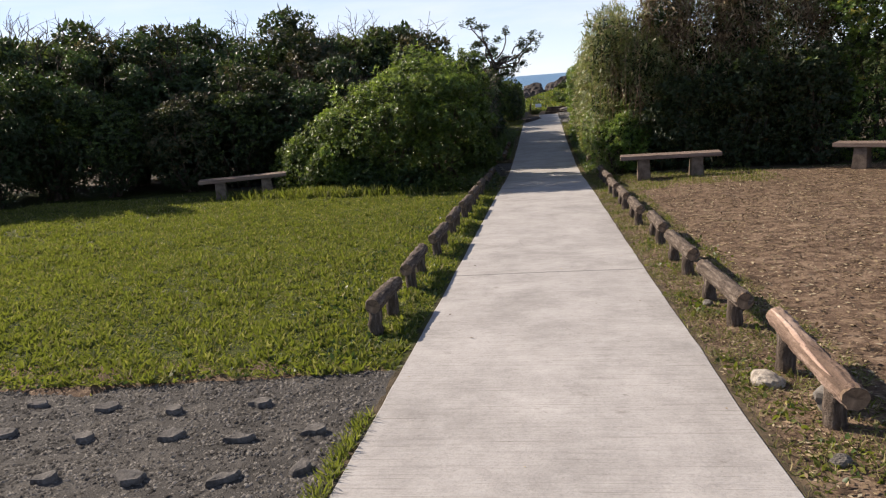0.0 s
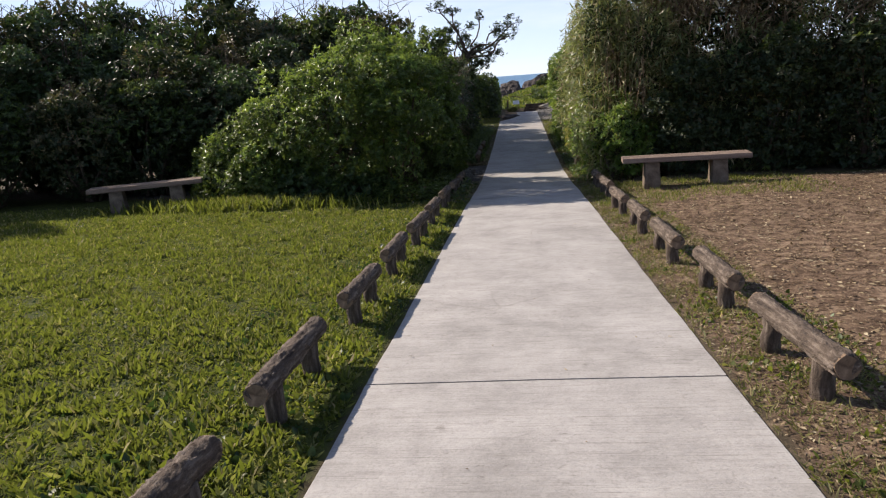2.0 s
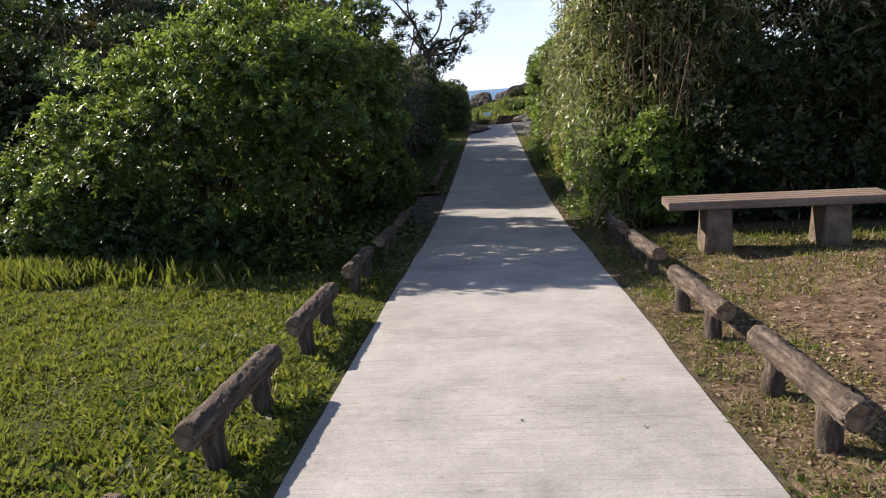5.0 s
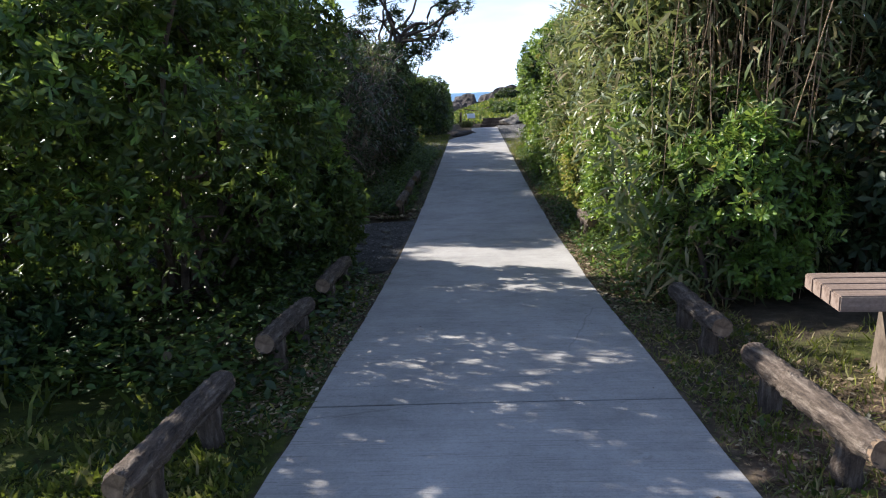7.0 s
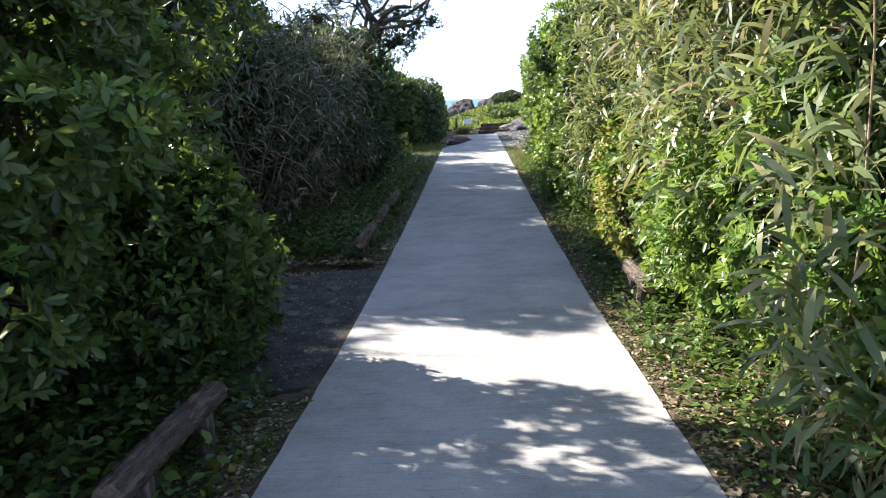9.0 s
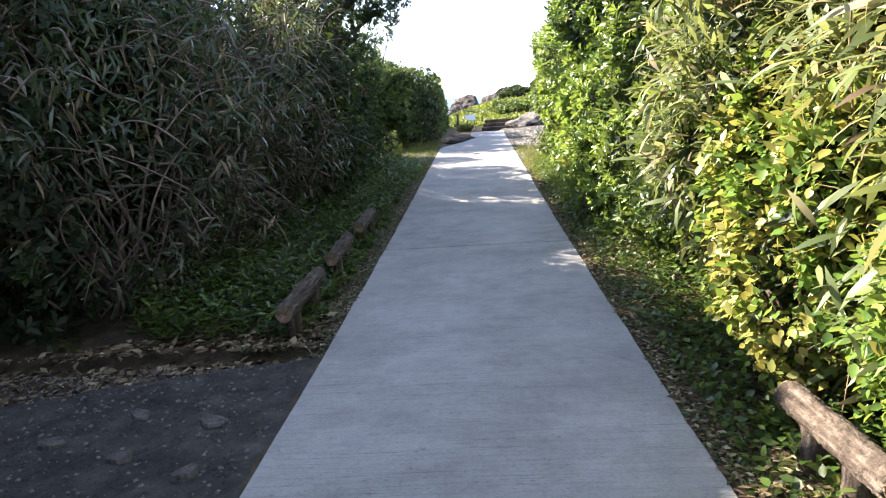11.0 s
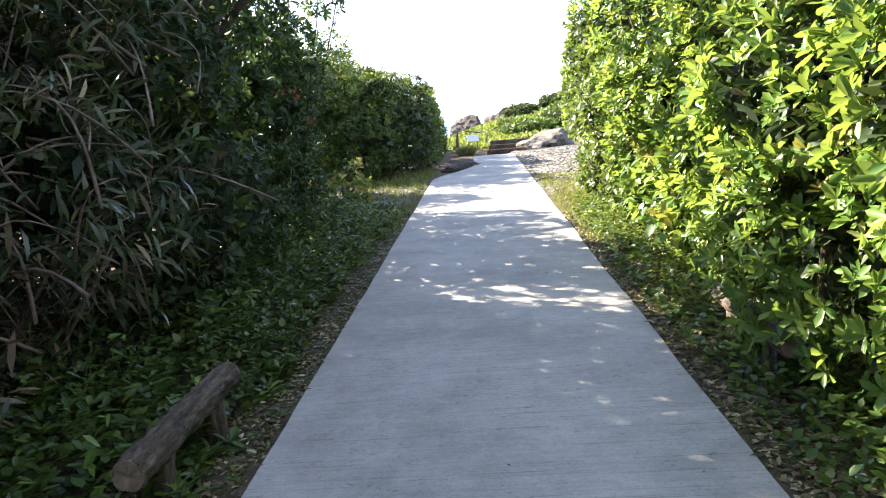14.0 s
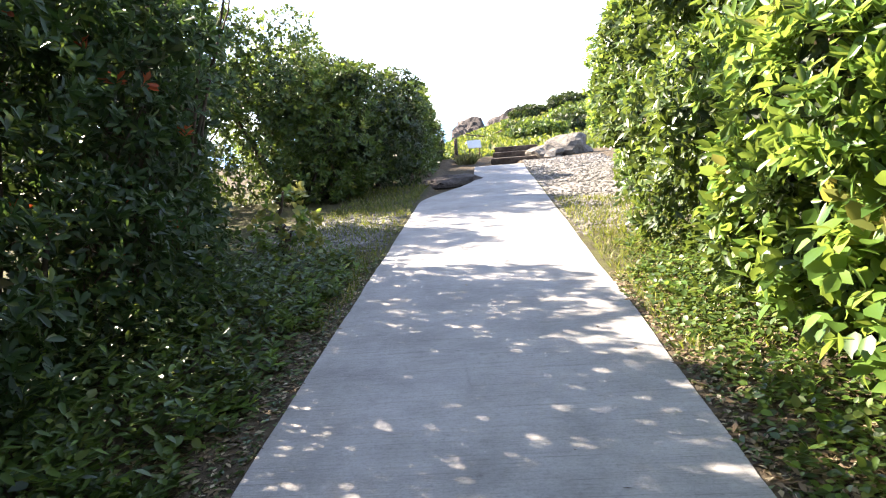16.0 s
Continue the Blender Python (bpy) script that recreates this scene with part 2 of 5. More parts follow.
def ground_material():
    m, t, b = material("soil_and_turf")
    at = t.nodes.new("ShaderNodeAttribute")
    at.attribute_name = "cover"
    sep = t.nodes.new("ShaderNodeSeparateColor")
    t.links.new(at.outputs["Color"], sep.inputs[0])
    wide, mid, fine = tex(t, 0.9, 6, 0.65), tex(t, 7, 6, 0.7), tex(t, 55, 5, 0.75)
    turf = ramp(t, mid, [(0.3, (0.024, 0.026, 0.008)), (0.5, (0.052, 0.066, 0.013)), (0.7, (0.1, 0.108, 0.024))])
    dirt = ramp(t, mid, [(0.34, (0.05, 0.032, 0.021)), (0.5, (0.15, 0.1, 0.068)), (0.64, (0.28, 0.2, 0.138))])
    flecks = tex(t, 34, 5, 0.85, (1, 0.55, 1))
    dirt = mix(t, ramp(t, flecks, [(0.55, (0, 0, 0)), (0.62, (0.9, 0.9, 0.9))]), dirt, (0.36, 0.27, 0.18))
    dirt = mix(t, 0.5, dirt, ramp(t, wide, [(0.3, (0.7, 0.68, 0.62)), (0.65, (1, 1, 1))]), "MULTIPLY")
    litter = ramp(t, mid, [(0.3, (0.045, 0.036, 0.024)), (0.55, (0.105, 0.082, 0.054)), (0.75, (0.19, 0.15, 0.1))])
    grit = ramp(t, fine, [(0.3, (0.1, 0.095, 0.088)), (0.6, (0.3, 0.285, 0.26))])

    def soft(socket):
        s = t.nodes.new("ShaderNodeMath")
        s.operation = "ADD"
        t.links.new(socket, s.inputs[0])
        w = t.nodes.new("ShaderNodeMapRange")
        w.inputs["To Min"].default_value, w.inputs["To Max"].default_value = -0.5, 0.5
        t.links.new(mid, w.inputs["Value"])
        t.links.new(w.outputs[0], s.inputs[1])
        r = t.nodes.new("ShaderNodeMapRange")
        r.inputs["From Min"].default_value, r.inputs["From Max"].default_value = 0.3, 0.7
        t.links.new(s.outputs[0], r.inputs["Value"])
        return r.outputs[0]

    c = mix(t, soft(sep.outputs[0]), litter, turf)
    c = mix(t, soft(sep.outputs[1]), c, dirt)
    c = mix(t, soft(sep.outputs[2]), c, grit)
    c = mix(t, 0.55, c, ramp(t, fine, [(0.3, (0.5, 0.5, 0.5)), (0.65, (1.1, 1.1, 1.1))]), "MULTIPLY")
    t.links.new(c, b.inputs["Base Color"])
    b.inputs["Roughness"].default_value = 0.95
    b.inputs["Specular IOR Level"].default_value = 0.15
    bump(t, b, mix(t, 0.5, mid, fine), 0.9, 0.03)
    return m


SOIL = ground_material()


def sea_material():
    m, t, b = material("sea_water")
    w = tex(t, 0.12, 8, 0.7, (0.5, 2, 1))
    t.links.new(ramp(t, w, [(0.35, (0.035, 0.11, 0.2)), (0.6, (0.07, 0.18, 0.3)), (0.78, (0.3, 0.4, 0.48))]), b.inputs["Base Color"])
    b.inputs["Roughness"].default_value = 0.35
    bump(t, b, w, 0.5, 1.2)
    return m


SEA = sea_material()

# ---- helpers for meshes ----
rng = np.random.default_rng(7)


def mesh_of(name, verts, loops, counts, mats):
    """A mesh from arrays: vertex places, the corners' vertices and each face's number of corners."""
    me = bpy.data.meshes.new(name)
    verts, loops, counts = np.asarray(verts, np.float32), np.asarray(loops, np.int32), np.asarray(counts, np.int32)
    me.vertices.add(len(verts))
    me.vertices.foreach_set("co", verts.ravel())
    me.loops.add(len(loops))
    me.loops.foreach_set("vertex_index", loops)
    me.polygons.add(len(counts))
    me.polygons.foreach_set("loop_start", np.r_[0, np.cumsum(counts)[:-1]].astype(np.int32))
    me.polygons.foreach_set("loop_total", counts)
    me.polygons.foreach_set("use_smooth", [False] * len(counts))
    me.update(calc_edges=True)
    for m in mats:
        me.materials.append(m)
    return me


def part(name, me, parent=None, label="", at=None):
    """Links a mesh as one object, under a thing where one is given."""
    ob = new(name, me)
    if at is not None:
        ob.matrix_basis = at
    if parent is not None:
        ob.parent = parent
    if label:
        ob["label"] = label
    return ob


def from_bm(name, bm, mat, smooth=False):
    bmesh.ops.recalc_face_normals(bm, faces=bm.faces)
    me = bpy.data.meshes.new(name)
    bm.to_mesh(me)
    bm.free()
    me.materials.append(mat)
    if smooth:
        me.polygons.foreach_set("use_smooth", [True] * len(me.polygons))
    return me


def thing(name, at, label, category, group="", kind=""):
    ob = new(name)
    ob.empty_display_size = 0.1
    ob.matrix_basis = at
    return tagged(ob, label, category, group, kind)


def lumps(p, size, seed):
    """Smooth uneven values from about -1 to 1 over points."""
    r = np.random.default_rng(seed)
    out = np.zeros(len(p))
    for k in range(6):
        v = r.normal(size=3)
        v *= (1.0 + 0.8 * k / 3) * 2 * np.pi / size / np.linalg.norm(v)
        out += np.sin(p @ v + r.uniform(0, 6.28)) / (1 + 0.35 * k)
    return out / 3.2


def unit(v):
    return v / np.maximum(np.linalg.norm(v, axis=-1, keepdims=True), 1e-9)


# A leaf lies along y, 1 long, its face up z. Faces are lists of corners.
LEAVES = {
    "oval": ([(0, 0, 0), (-0.13, 0.32, 0.03), (-0.18, 0.72, 0.05), (0, 1, -0.04), (0.18, 0.72, 0.05), (0.13, 0.32, 0.03), (0, 0.58, -0.05)], [(0, 6, 2, 1), (6, 3, 2), (0, 5, 4, 6), (6, 4, 3)]),
    "diamond": ([(0, 0, 0), (-0.2, 0.6, 0.05), (0, 1, -0.05), (0.2, 0.6, 0.05)], [(0, 2, 1), (0, 3, 2)]),
    "lance": ([(0, 0, 0), (-0.07, 0.35, 0.04), (0.07, 0.35, 0.04), (-0.064, 0.68, -0.02), (0.064, 0.68, -0.02), (0, 1, -0.16)], [(0, 2, 1), (1, 2, 4, 3), (3, 4, 5)]),
    "broad": ([(0, 0, 0), (-0.26, 0.22, 0.06), (-0.3, 0.55, 0.05), (0, 1, -0.08), (0.3, 0.55, 0.05), (0.26, 0.22, 0.06), (0, 0.45, -0.02)], [(0, 6, 2, 1), (6, 3, 2), (0, 5, 4, 6), (6, 4, 3)]),
    "blade": ([(-0.06, 0, 0), (0.06, 0, 0), (-0.055, 0.55, 0.08), (0.055, 0.55, 0.08), (0, 1, 0.34)], [(0, 1, 3, 2), (2, 3, 4)]),
    "pebble": ([(-0.5, -0.35, 0), (0.5, -0.4, 0), (0.45, 0.4, 0), (-0.4, 0.45, 0), (-0.2, -0.1, 0.4), (0.25, 0.1, 0.35)], [(0, 1, 5, 4), (1, 2, 5), (2, 3, 4, 5), (3, 0, 4)]),
    "turf": ([(-0.1, 0, 0), (0.1, 0, 0), (-0.11, 0.5, 0.07), (0.11, 0.5, 0.07), (0, 1, 0.05)], [(0, 1, 3, 2), (2, 3, 4)]),
    "flat": ([(0, 0, 0), (-0.2, 0.45, 0.08), (0, 1, 0.02), (0.2, 0.5, 0.1)], [(0, 3, 2, 1)]),
}


def leaves(name, shape, places, ways, ups, sizes, mats, which=None):
    """One mesh of many leaves: where each begins, the way it grows, the way its face looks, its length."""
    tv, tf = LEAVES[shape]
    tv = np.array(tv)
    y = unit(ways)
    x = unit(np.cross(y, ups) + 1e-6)
    z = np.cross(x, y)
    v = places[:, None] + sizes[:, None, None] * (tv[None, :, :1] * x[:, None] + tv[None, :, 1:2] * y[:, None] + tv[None, :, 2:] * z[:, None])
    loop = np.concatenate([np.array(f) for f in tf])
    counts = np.array([len(f) for f in tf])
    n = len(places)
    loops = (loop[None] + (np.arange(n) * len(tv))[:, None]).ravel()
    me = mesh_of(name, v.reshape(-1, 3), loops, np.tile(counts, n), mats)
    me.polygons.foreach_set("use_smooth", [True] * len(me.polygons))
    if which is not None:
        me.polygons.foreach_set("material_index", np.repeat(np.asarray(which, np.int32), len(tf)))
    return me


def tubes(name, runs, mat, sides=6):
    """One mesh of tapered tubes; each run is a list of places and a list of radii."""
    V, L, C, base = [], [], [], 0
    ring = np.linspace(0, 2 * np.pi, sides, endpoint=False)
    for pts, radii in runs:
        pts = np.asarray(pts, float)
        d = unit(np.gradient(pts, axis=0))
        side = unit(np.cross(d, [0.31, 0.2, 0.93]) + 1e-6)
        up = np.cross(side, d)
        r = np.asarray(radii)[:, None, None]
        V.append((pts[:, None] + r * (np.cos(ring)[None, :, None] * side[:, None] + np.sin(ring)[None, :, None] * up[:, None])).reshape(-1, 3))
        n = len(pts)
        i = np.arange(n - 1)[:, None] * sides
        j = np.arange(sides)[None]
        k = (j + 1) % sides
        L.append((np.stack([i + j, i + k, i + sides + k, i + sides + j], -1).reshape(-1, 4) + base).ravel())
        C.append(np.full((n - 1) * sides, 4))
        L.append(np.r_[base + np.arange(sides)[::-1], base + (n - 1) * sides + np.arange(sides)])
        C.append(np.array([sides, sides]))
        base += n * sides
    me = mesh_of(name, np.concatenate(V), np.concatenate(L), np.concatenate(C), [mat])
    me.polygons.foreach_set("use_smooth", [True] * len(me.polygons))
    return me


# ---- ground ----
KNOT_Y = np.array([-2, 6, 12, 18, 24, 30, 40.0])
KNOT_Z = np.array([0.54, 0.0, -0.32, -0.65, -0.66, -0.56, -0.39])
SLOPE = np.gradient(KNOT_Z, KNOT_Y)


def rise(y):
    """Height of the path's middle along the walk."""
    y = np.asarray(y, float)
    i = np.clip(np.searchsorted(KNOT_Y, y) - 1, 0, len(KNOT_Y) - 2)
    h = KNOT_Y[i + 1] - KNOT_Y[i]
    t = (np.clip(y, -2, 40) - KNOT_Y[i]) / h
    z = (2 * t**3 - 3 * t * t + 1) * KNOT_Z[i] + (t**3 - 2 * t * t + t) * h * SLOPE[i] + (-2 * t**3 + 3 * t * t) * KNOT_Z[i + 1] + (t**3 - t * t) * h * SLOPE[i + 1]
    return z + np.where(y < -2, np.clip(y + 2, -15, 0) * SLOPE[0], 0)


def step(a, b, v):
    t = np.clip((v - a) / (b - a), 0, 1)
    return t * t * (3 - 2 * t)


def lateral(x, y):
    """The lawn rises a little away from the path."""
    return 0.022 * np.clip(-x - 2.5, 0, 12) * (1 - step(17, 24, y)) + 0.035 * np.clip(x - 1.3, 0, 1.6) * (1 - step(17, 22, y))


def ground_z(x, y):
    x, y = np.asarray(x, float), np.asarray(y, float)
    p = np.stack([x, y, 0 * x], -1).reshape(-1, 3)
    n = (0.035 * lumps(p, 3.1, 3) + 0.012 * lumps(p, 0.8, 4)).reshape(x.shape)
    z = rise(y) + n * step(0.95, 2.0, abs(x)) - 0.008 - 0.06 * (1 - step(0.8, 0.88, abs(x))) * (y > -8) * (y < 42)
    z = z + lateral(x, y)
    dip = (x < -0.9) * (y < 3.45 + 0.12 * (x + 1)) * (y > -7) + (x < -0.9) * (x > -9) * (y > 17.0) * (y < 20.3)
    z = z - 0.08 * dip * step(0.9, 1.1, -x)
    hill = step(41, 62, y) * (-0.1 + 0.25 * np.clip(x + 2, 0, 9) + 0.03 * np.clip(x - 7, 0, 60))
    z = z + hill * step(-4, 0.5, x) + step(43, 60, y) * 0.25 * lumps(p, 7, 9).reshape(x.shape) * step(-3, 1, x)
    z = z - step(48, 66, y) * 3.2 * (1 - step(-5, -1.0, x)) - step(66, 90, y) * 9.0 * (1 - step(20, 60, x))
    return z - 14 * step(95, 200, y)


def build_ground():
    gx = np.unique(np.r_[-4000, -1200, -400, -150, -70, np.arange(-40, -12, 2.0), np.arange(-12, 8.01, 0.25), -0.92, -0.88, -0.8, 0.8, 0.88, 0.92, np.arange(8, 41, 2.0), 70, 150, 400, 1200, 4000].round(3))
    gy = np.unique(np.r_[-4000, -1000, -300, -100, -40, -20, np.arange(-12, 46, 0.25), np.arange(46, 100, 1.0), 110, 130, 160, 200, 400, 1200, 4900].round(3))
    X, Y = np.meshgrid(gx, gy)
    Z = ground_z(X, Y)
    nx, ny = len(gx), len(gy)
    i = (np.arange(ny - 1)[:, None] * nx + np.arange(nx - 1)[None]).ravel()
    q = np.stack([i, i + 1, i + nx + 1, i + nx], -1)
    me = mesh_of("ground", np.stack([X, Y, Z], -1).reshape(-1, 3), q.ravel(), np.full(len(q), 4), [SOIL])
    me.polygons.foreach_set("use_smooth", [True] * len(q))
    x, y = X.ravel(), Y.ravel()
    turf = np.maximum.reduce([
        step(-0.8, -1.0, x) * step(3.0, 3.8, y) * (1 - step(13.8, 15.5, y + 0.25 * (x + 2) * (x < -4))),
        step(0.8, 1.0, x) * (1 - step(1.4, 1.9, x)) * (1 - step(14.5, 16.5, y)) * 0.1,
        step(12.2, 13.6, y) * (1 - step(14.4, 15, y)) * step(1, 2, x) * 0.65,
        (abs(x) > 0.8) * step(27.5, 29.0, y) * (1 - step(36, 41, y)) * 0.5,
        step(41, 44, y) * step(-3, 0, x),
    ])
    dirt = np.maximum.reduce([step(1.35, 1.9, x) * (1 - step(13.4, 14.4, y)), step(0.85, 1.0, x) * (1 - step(13.4, 14.8, y)) * 0.72, step(-0.9, -1.1, x) * step(2.3, 2.9, y) * (1 - step(3.5, 3.85, y))])
    grit = np.maximum.reduce([step(0.85, 1.0, x) * (1 - step(2.3, 3.0, x)) * step(30.0, 32.0, y) * (1 - step(39, 40.5, y)), step(-0.9, -1.1, x) * (1 - step(-2.0, -2.6, x)) * step(30.2, 31.0, y) * (1 - step(32.2, 33.0, y)) * 0.8])
    col = me.color_attributes.new("cover", "FLOAT_COLOR", "POINT")
    col.data.foreach_set("color", np.stack([turf, dirt, grit, np.ones_like(x)], -1).astype(np.float32).ravel())
    return tagged(part("ground", me), "uneven turf, brown bare dirt and leaf litter beside the path", "ground", kind="structure")


build_ground()


def build_sea():
    bm = bmesh.new()
    for v in ((-4900, 50), (4900, 50), (4900, 4950), (-4900, 4950)):
        bm.verts.new((*v, -4.2))
    bm.faces.new(list(bm.verts))
    return tagged(part("water", from_bm("water", bm, SEA)), "blue open sea with small waves under the horizon", "sea", kind="structure")


build_sea()

# ---- the concrete path ----
PATH_HALF = 0.9
JOINTS = [-7.0, 6.0, 13.8, 22.9, 38.9]


def build_path():
    root = thing("path", pose(0, 0, 0), "pale broom-finished concrete footpath with cut joints and worn edges", "path", kind="structure")
    r = np.random.default_rng(5)
    for a, b in zip(JOINTS[:-1], JOINTS[1:]):
        ys = np.unique(np.r_[a + 0.008, np.arange(math.ceil((a + 0.1) * 5) / 5, b - 0.1, 0.2), b - 0.008])
        n = len(ys)
        le = -PATH_HALF + 0.012 * lumps(np.stack([ys, ys * 0, ys * 0], -1), 2.3, 21) + 0.002 * r.normal(size=n)
        ri = PATH_HALF + 0.012 * lumps(np.stack([ys, ys * 0, ys * 0], -1), 2.1, 22) + 0.002 * r.normal(size=n)
        if b > 33:
            le = le + 0.75 * step(33.5, 36.2, ys)
        z = rise(ys)
        prof = [(0, -0.11), (0, -0.014), (0.012, 0), (None, 0.004), (-0.012, 0), (0, -0.014), (0, -0.11)]
        rows = []
        for k, (dx, dz) in enumerate(prof):
            x = (le + ri) / 2 if dx is None else (le if k < 3 else ri) + dx
            rows.append(np.stack([x, ys, z + dz], -1))
        v = np.stack(rows, 1).reshape(-1, 3)
        m = len(prof)
        i = (np.arange(n - 1)[:, None] * m + np.arange(m - 1)[None]).ravel()
        q = np.stack([i, i + 1, i + m + 1, i + m], -1)
        loops = np.r_[q.ravel(), np.arange(m)[::-1], (n - 1) * m + np.arange(m)]
        me = mesh_of("slab", v, loops, np.r_[np.full(len(q), 4), m, m], [CONCRETE])
        part("slab", me, root)
    return root


build_path()

# ---- side paths of grey rubble asphalt with proud flat stones ----


def flat_stone(r, size, height):
    """A low worn stone: broad foot, rounded shoulder, slightly uneven top."""
    bm = bmesh.new()
    n = 7
    ang = r.uniform(-0.3, 0.3, n) + np.linspace(0, 6.2832, n, endpoint=False)
    rad = size * r.uniform(0.6, 1.2, n)
    asp = r.uniform(0.5, 0.75)
    tip = r.uniform(-0.12, 0.12, 2)
    rings = []
    for f, h in ((1.0, -0.03), (0.97, 0.5), (0.88, 0.92), (0.5, 1.0)):
        ring = []
        for a, q in zip(ang, rad):
            x, y = math.cos(a) * q * f, math.sin(a) * q * f * asp
            z = -0.03 if h < 0 else height * h * r.uniform(0.85, 1.1) + tip[0] * x * h + tip[1] * y * h
            ring.append(bm.verts.new((x, y, z)))
        rings.append(ring)
    for a, b in zip(rings[:-1], rings[1:]):
        for k in range(n):
            bm.faces.new((a[k], a[(k + 1) % n], b[(k + 1) % n], b[k]))
    bm.faces.new(rings[-1])
    return from_bm("stone", bm, FLAG)


STONE_MESHES = [flat_stone(rng, 0.078, 0.026) for _ in range(6)]


def side_path(label, left_edge_y, right_edge_y, x_out, stones, seed):
    """A strip that leaves the path to its left; the edges give y at the path and y at its far end."""
    (n0, n1), (f0, f1) = left_edge_y, right_edge_y
    xs = np.linspace(-0.885, x_out, 130)
    k = (xs - xs[0]) / (xs[-1] - xs[0])
    near, far = n0 + (n1 - n0) * k, f0 + (f1 - f0) * k + 0.05 * lumps(np.stack([xs, xs * 0, xs * 0], -1), 0.8, seed)
    s = np.linspace(0, 1, 110)
    Y = near[:, None] * (1 - s) + far[:, None] * s
    X = np.repeat(xs[:, None], len(s), 1)
    p = np.stack([X, Y, 0 * X], -1).reshape(-1, 3)
    Z = rise(Y) + lateral(X, Y) - 0.012 + (0.01 * lumps(p, 0.35, seed + 1)).reshape(X.shape)
    Z[:, [0, -1]] -= 0.07
    Z[-1] -= 0.07
    m = len(s)
    i = (np.arange(len(xs) - 1)[:, None] * m + np.arange(m - 1)[None]).ravel()
    q = np.stack([i, i + m, i + m + 1, i + 1], -1)
    root = tagged(part("side_path", mesh_of("side_path", np.stack([X, Y, Z], -1).reshape(-1, 3), q.ravel(), np.full(len(q), 4), [ASPHALT])), label, "path", kind="structure")
    r = np.random.default_rng(seed)
    for x, y, turn in stones:
        part("stone", STONE_MESHES[r.integers(6)], root, at=pose(x, y, float(rise(y) + lateral(x, y)) - 0.006, 0, 0, turn))
    return root


side_path("dark grey worn asphalt side path with flat stones set in it", (-7, -7), (3.6, 2.6), -9,
          [(-2.92, 2.98, 10), (-2.45, 2.95, 30), (-2.03, 2.91, -20), (-1.56, 3.0, 15), (-2.33, 2.58, 0), (-1.88, 2.59, 25), (-1.5, 2.57, 10), (-1.14, 2.66, 40), (-2.23, 2.17, 20), (-1.83, 2.18, -10), (-1.4, 2.19, 35), (-1.08, 2.28, 60), (-2.81, 2.6, 12)]
          + [(-1.2 - 0.45 * k % 3.1, 1.75 - 0.42 * (k // 6), 17 * k) for k in range(18)], 41)
side_path("shaded grey asphalt side path with flat stones set in it", (17.2, 14.6), (20.25, 17.6), -9,
          [(-1.92, 19.2, 20), (-1.64, 19.47, -30), (-1.17, 18.91, 35), (-1.11, 18.4, 10), (-1.42, 18.27, 15), (-1.43, 18.63, 30), (-1.71, 18.34, 0), (-1.23, 19.36, -20), (-1.52, 19.05, 5), (-2.1, 18.8, 40), (-2.3, 18.3, 12)], 43)

# ---- log rails ----


def rail_log(seed, length, radius, mat):
    """A rough log along y from 0 to length with bark ridges and sawn ends."""
    r = np.random.default_rng(seed)
    rings, sides = 72, 44
    ys = np.linspace(0, length, rings)
    a = np.linspace(0, 2 * np.pi, sides, endpoint=False)
    A, Y = np.meshgrid(a, ys)
    p = np.stack([np.cos(A) * radius, Y, np.sin(A) * radius], -1).reshape(-1, 3)
    rad = radius * (1 + 0.07 * lumps(p * [1, 0.4, 1], 0.11, seed) + 0.1 * lumps(p * [1, 0.3, 1], 0.035, seed + 1) - 0.2 * np.abs(lumps(p * [1, 0.28, 1], 0.026, seed + 2)) + 0.02 * r.normal(size=len(p))).reshape(A.shape)
    rad[[0, -1]] *= 0.9
    bend = 0.012 * np.sin(Y / length * np.pi) * r.uniform(-1, 1)
    V = np.stack([np.cos(A) * rad + bend, Y + 0.008 * r.normal(size=A.shape) * ((Y <= 0) | (Y >= length)), np.sin(A) * rad], -1).reshape(-1, 3)
    i = np.arange(rings - 1)[:, None] * sides
    j = np.arange(sides)[None]
    k = (j + 1) % sides
    q = np.stack([i + j, i + sides + j, i + sides + k, i + k], -1).reshape(-1, 4)
    loops = np.r_[q.ravel(), np.arange(sides), (rings - 1) * sides + np.arange(sides)[::-1]]
    me = mesh_of("log", V, loops, np.r_[np.full(len(q), 4), sides, sides], [mat])
    me.polygons.foreach_set("use_smooth", [True] * len(q) + [False] * 2)
    return me


def rail_post(seed, mat, height):
    r = np.random.default_rng(seed)
    zs = np.array([-0.16, 0, 0.05, 0.1, 0.15, height])
    runs = [(np.stack([0.004 * r.normal(size=6), 0.004 * r.normal(size=6), zs], -1), 0.049 * (1 + 0.03 * r.normal(size=6)))]
    me = tubes("post", runs, mat, 14)
    co = np.array([v.co for v in me.vertices])
    co[:, :2] *= (1 + 0.05 * lumps(co * [1, 1, 0.3], 0.04, seed))[:, None]
    me.vertices.foreach_set("co", co.astype(np.float32).ravel())
    return me


RAIL_R = 0.06
LOGS = [rail_log(50 + k, 1.0, RAIL_R, BARK) for k in range(5)]
POSTS = [rail_post(60 + k, POST_BARK, 0.21) for k in range(3)]
BARE = rail_log(71, 1.0, RAIL_R * 0.95, BARE_LOG)


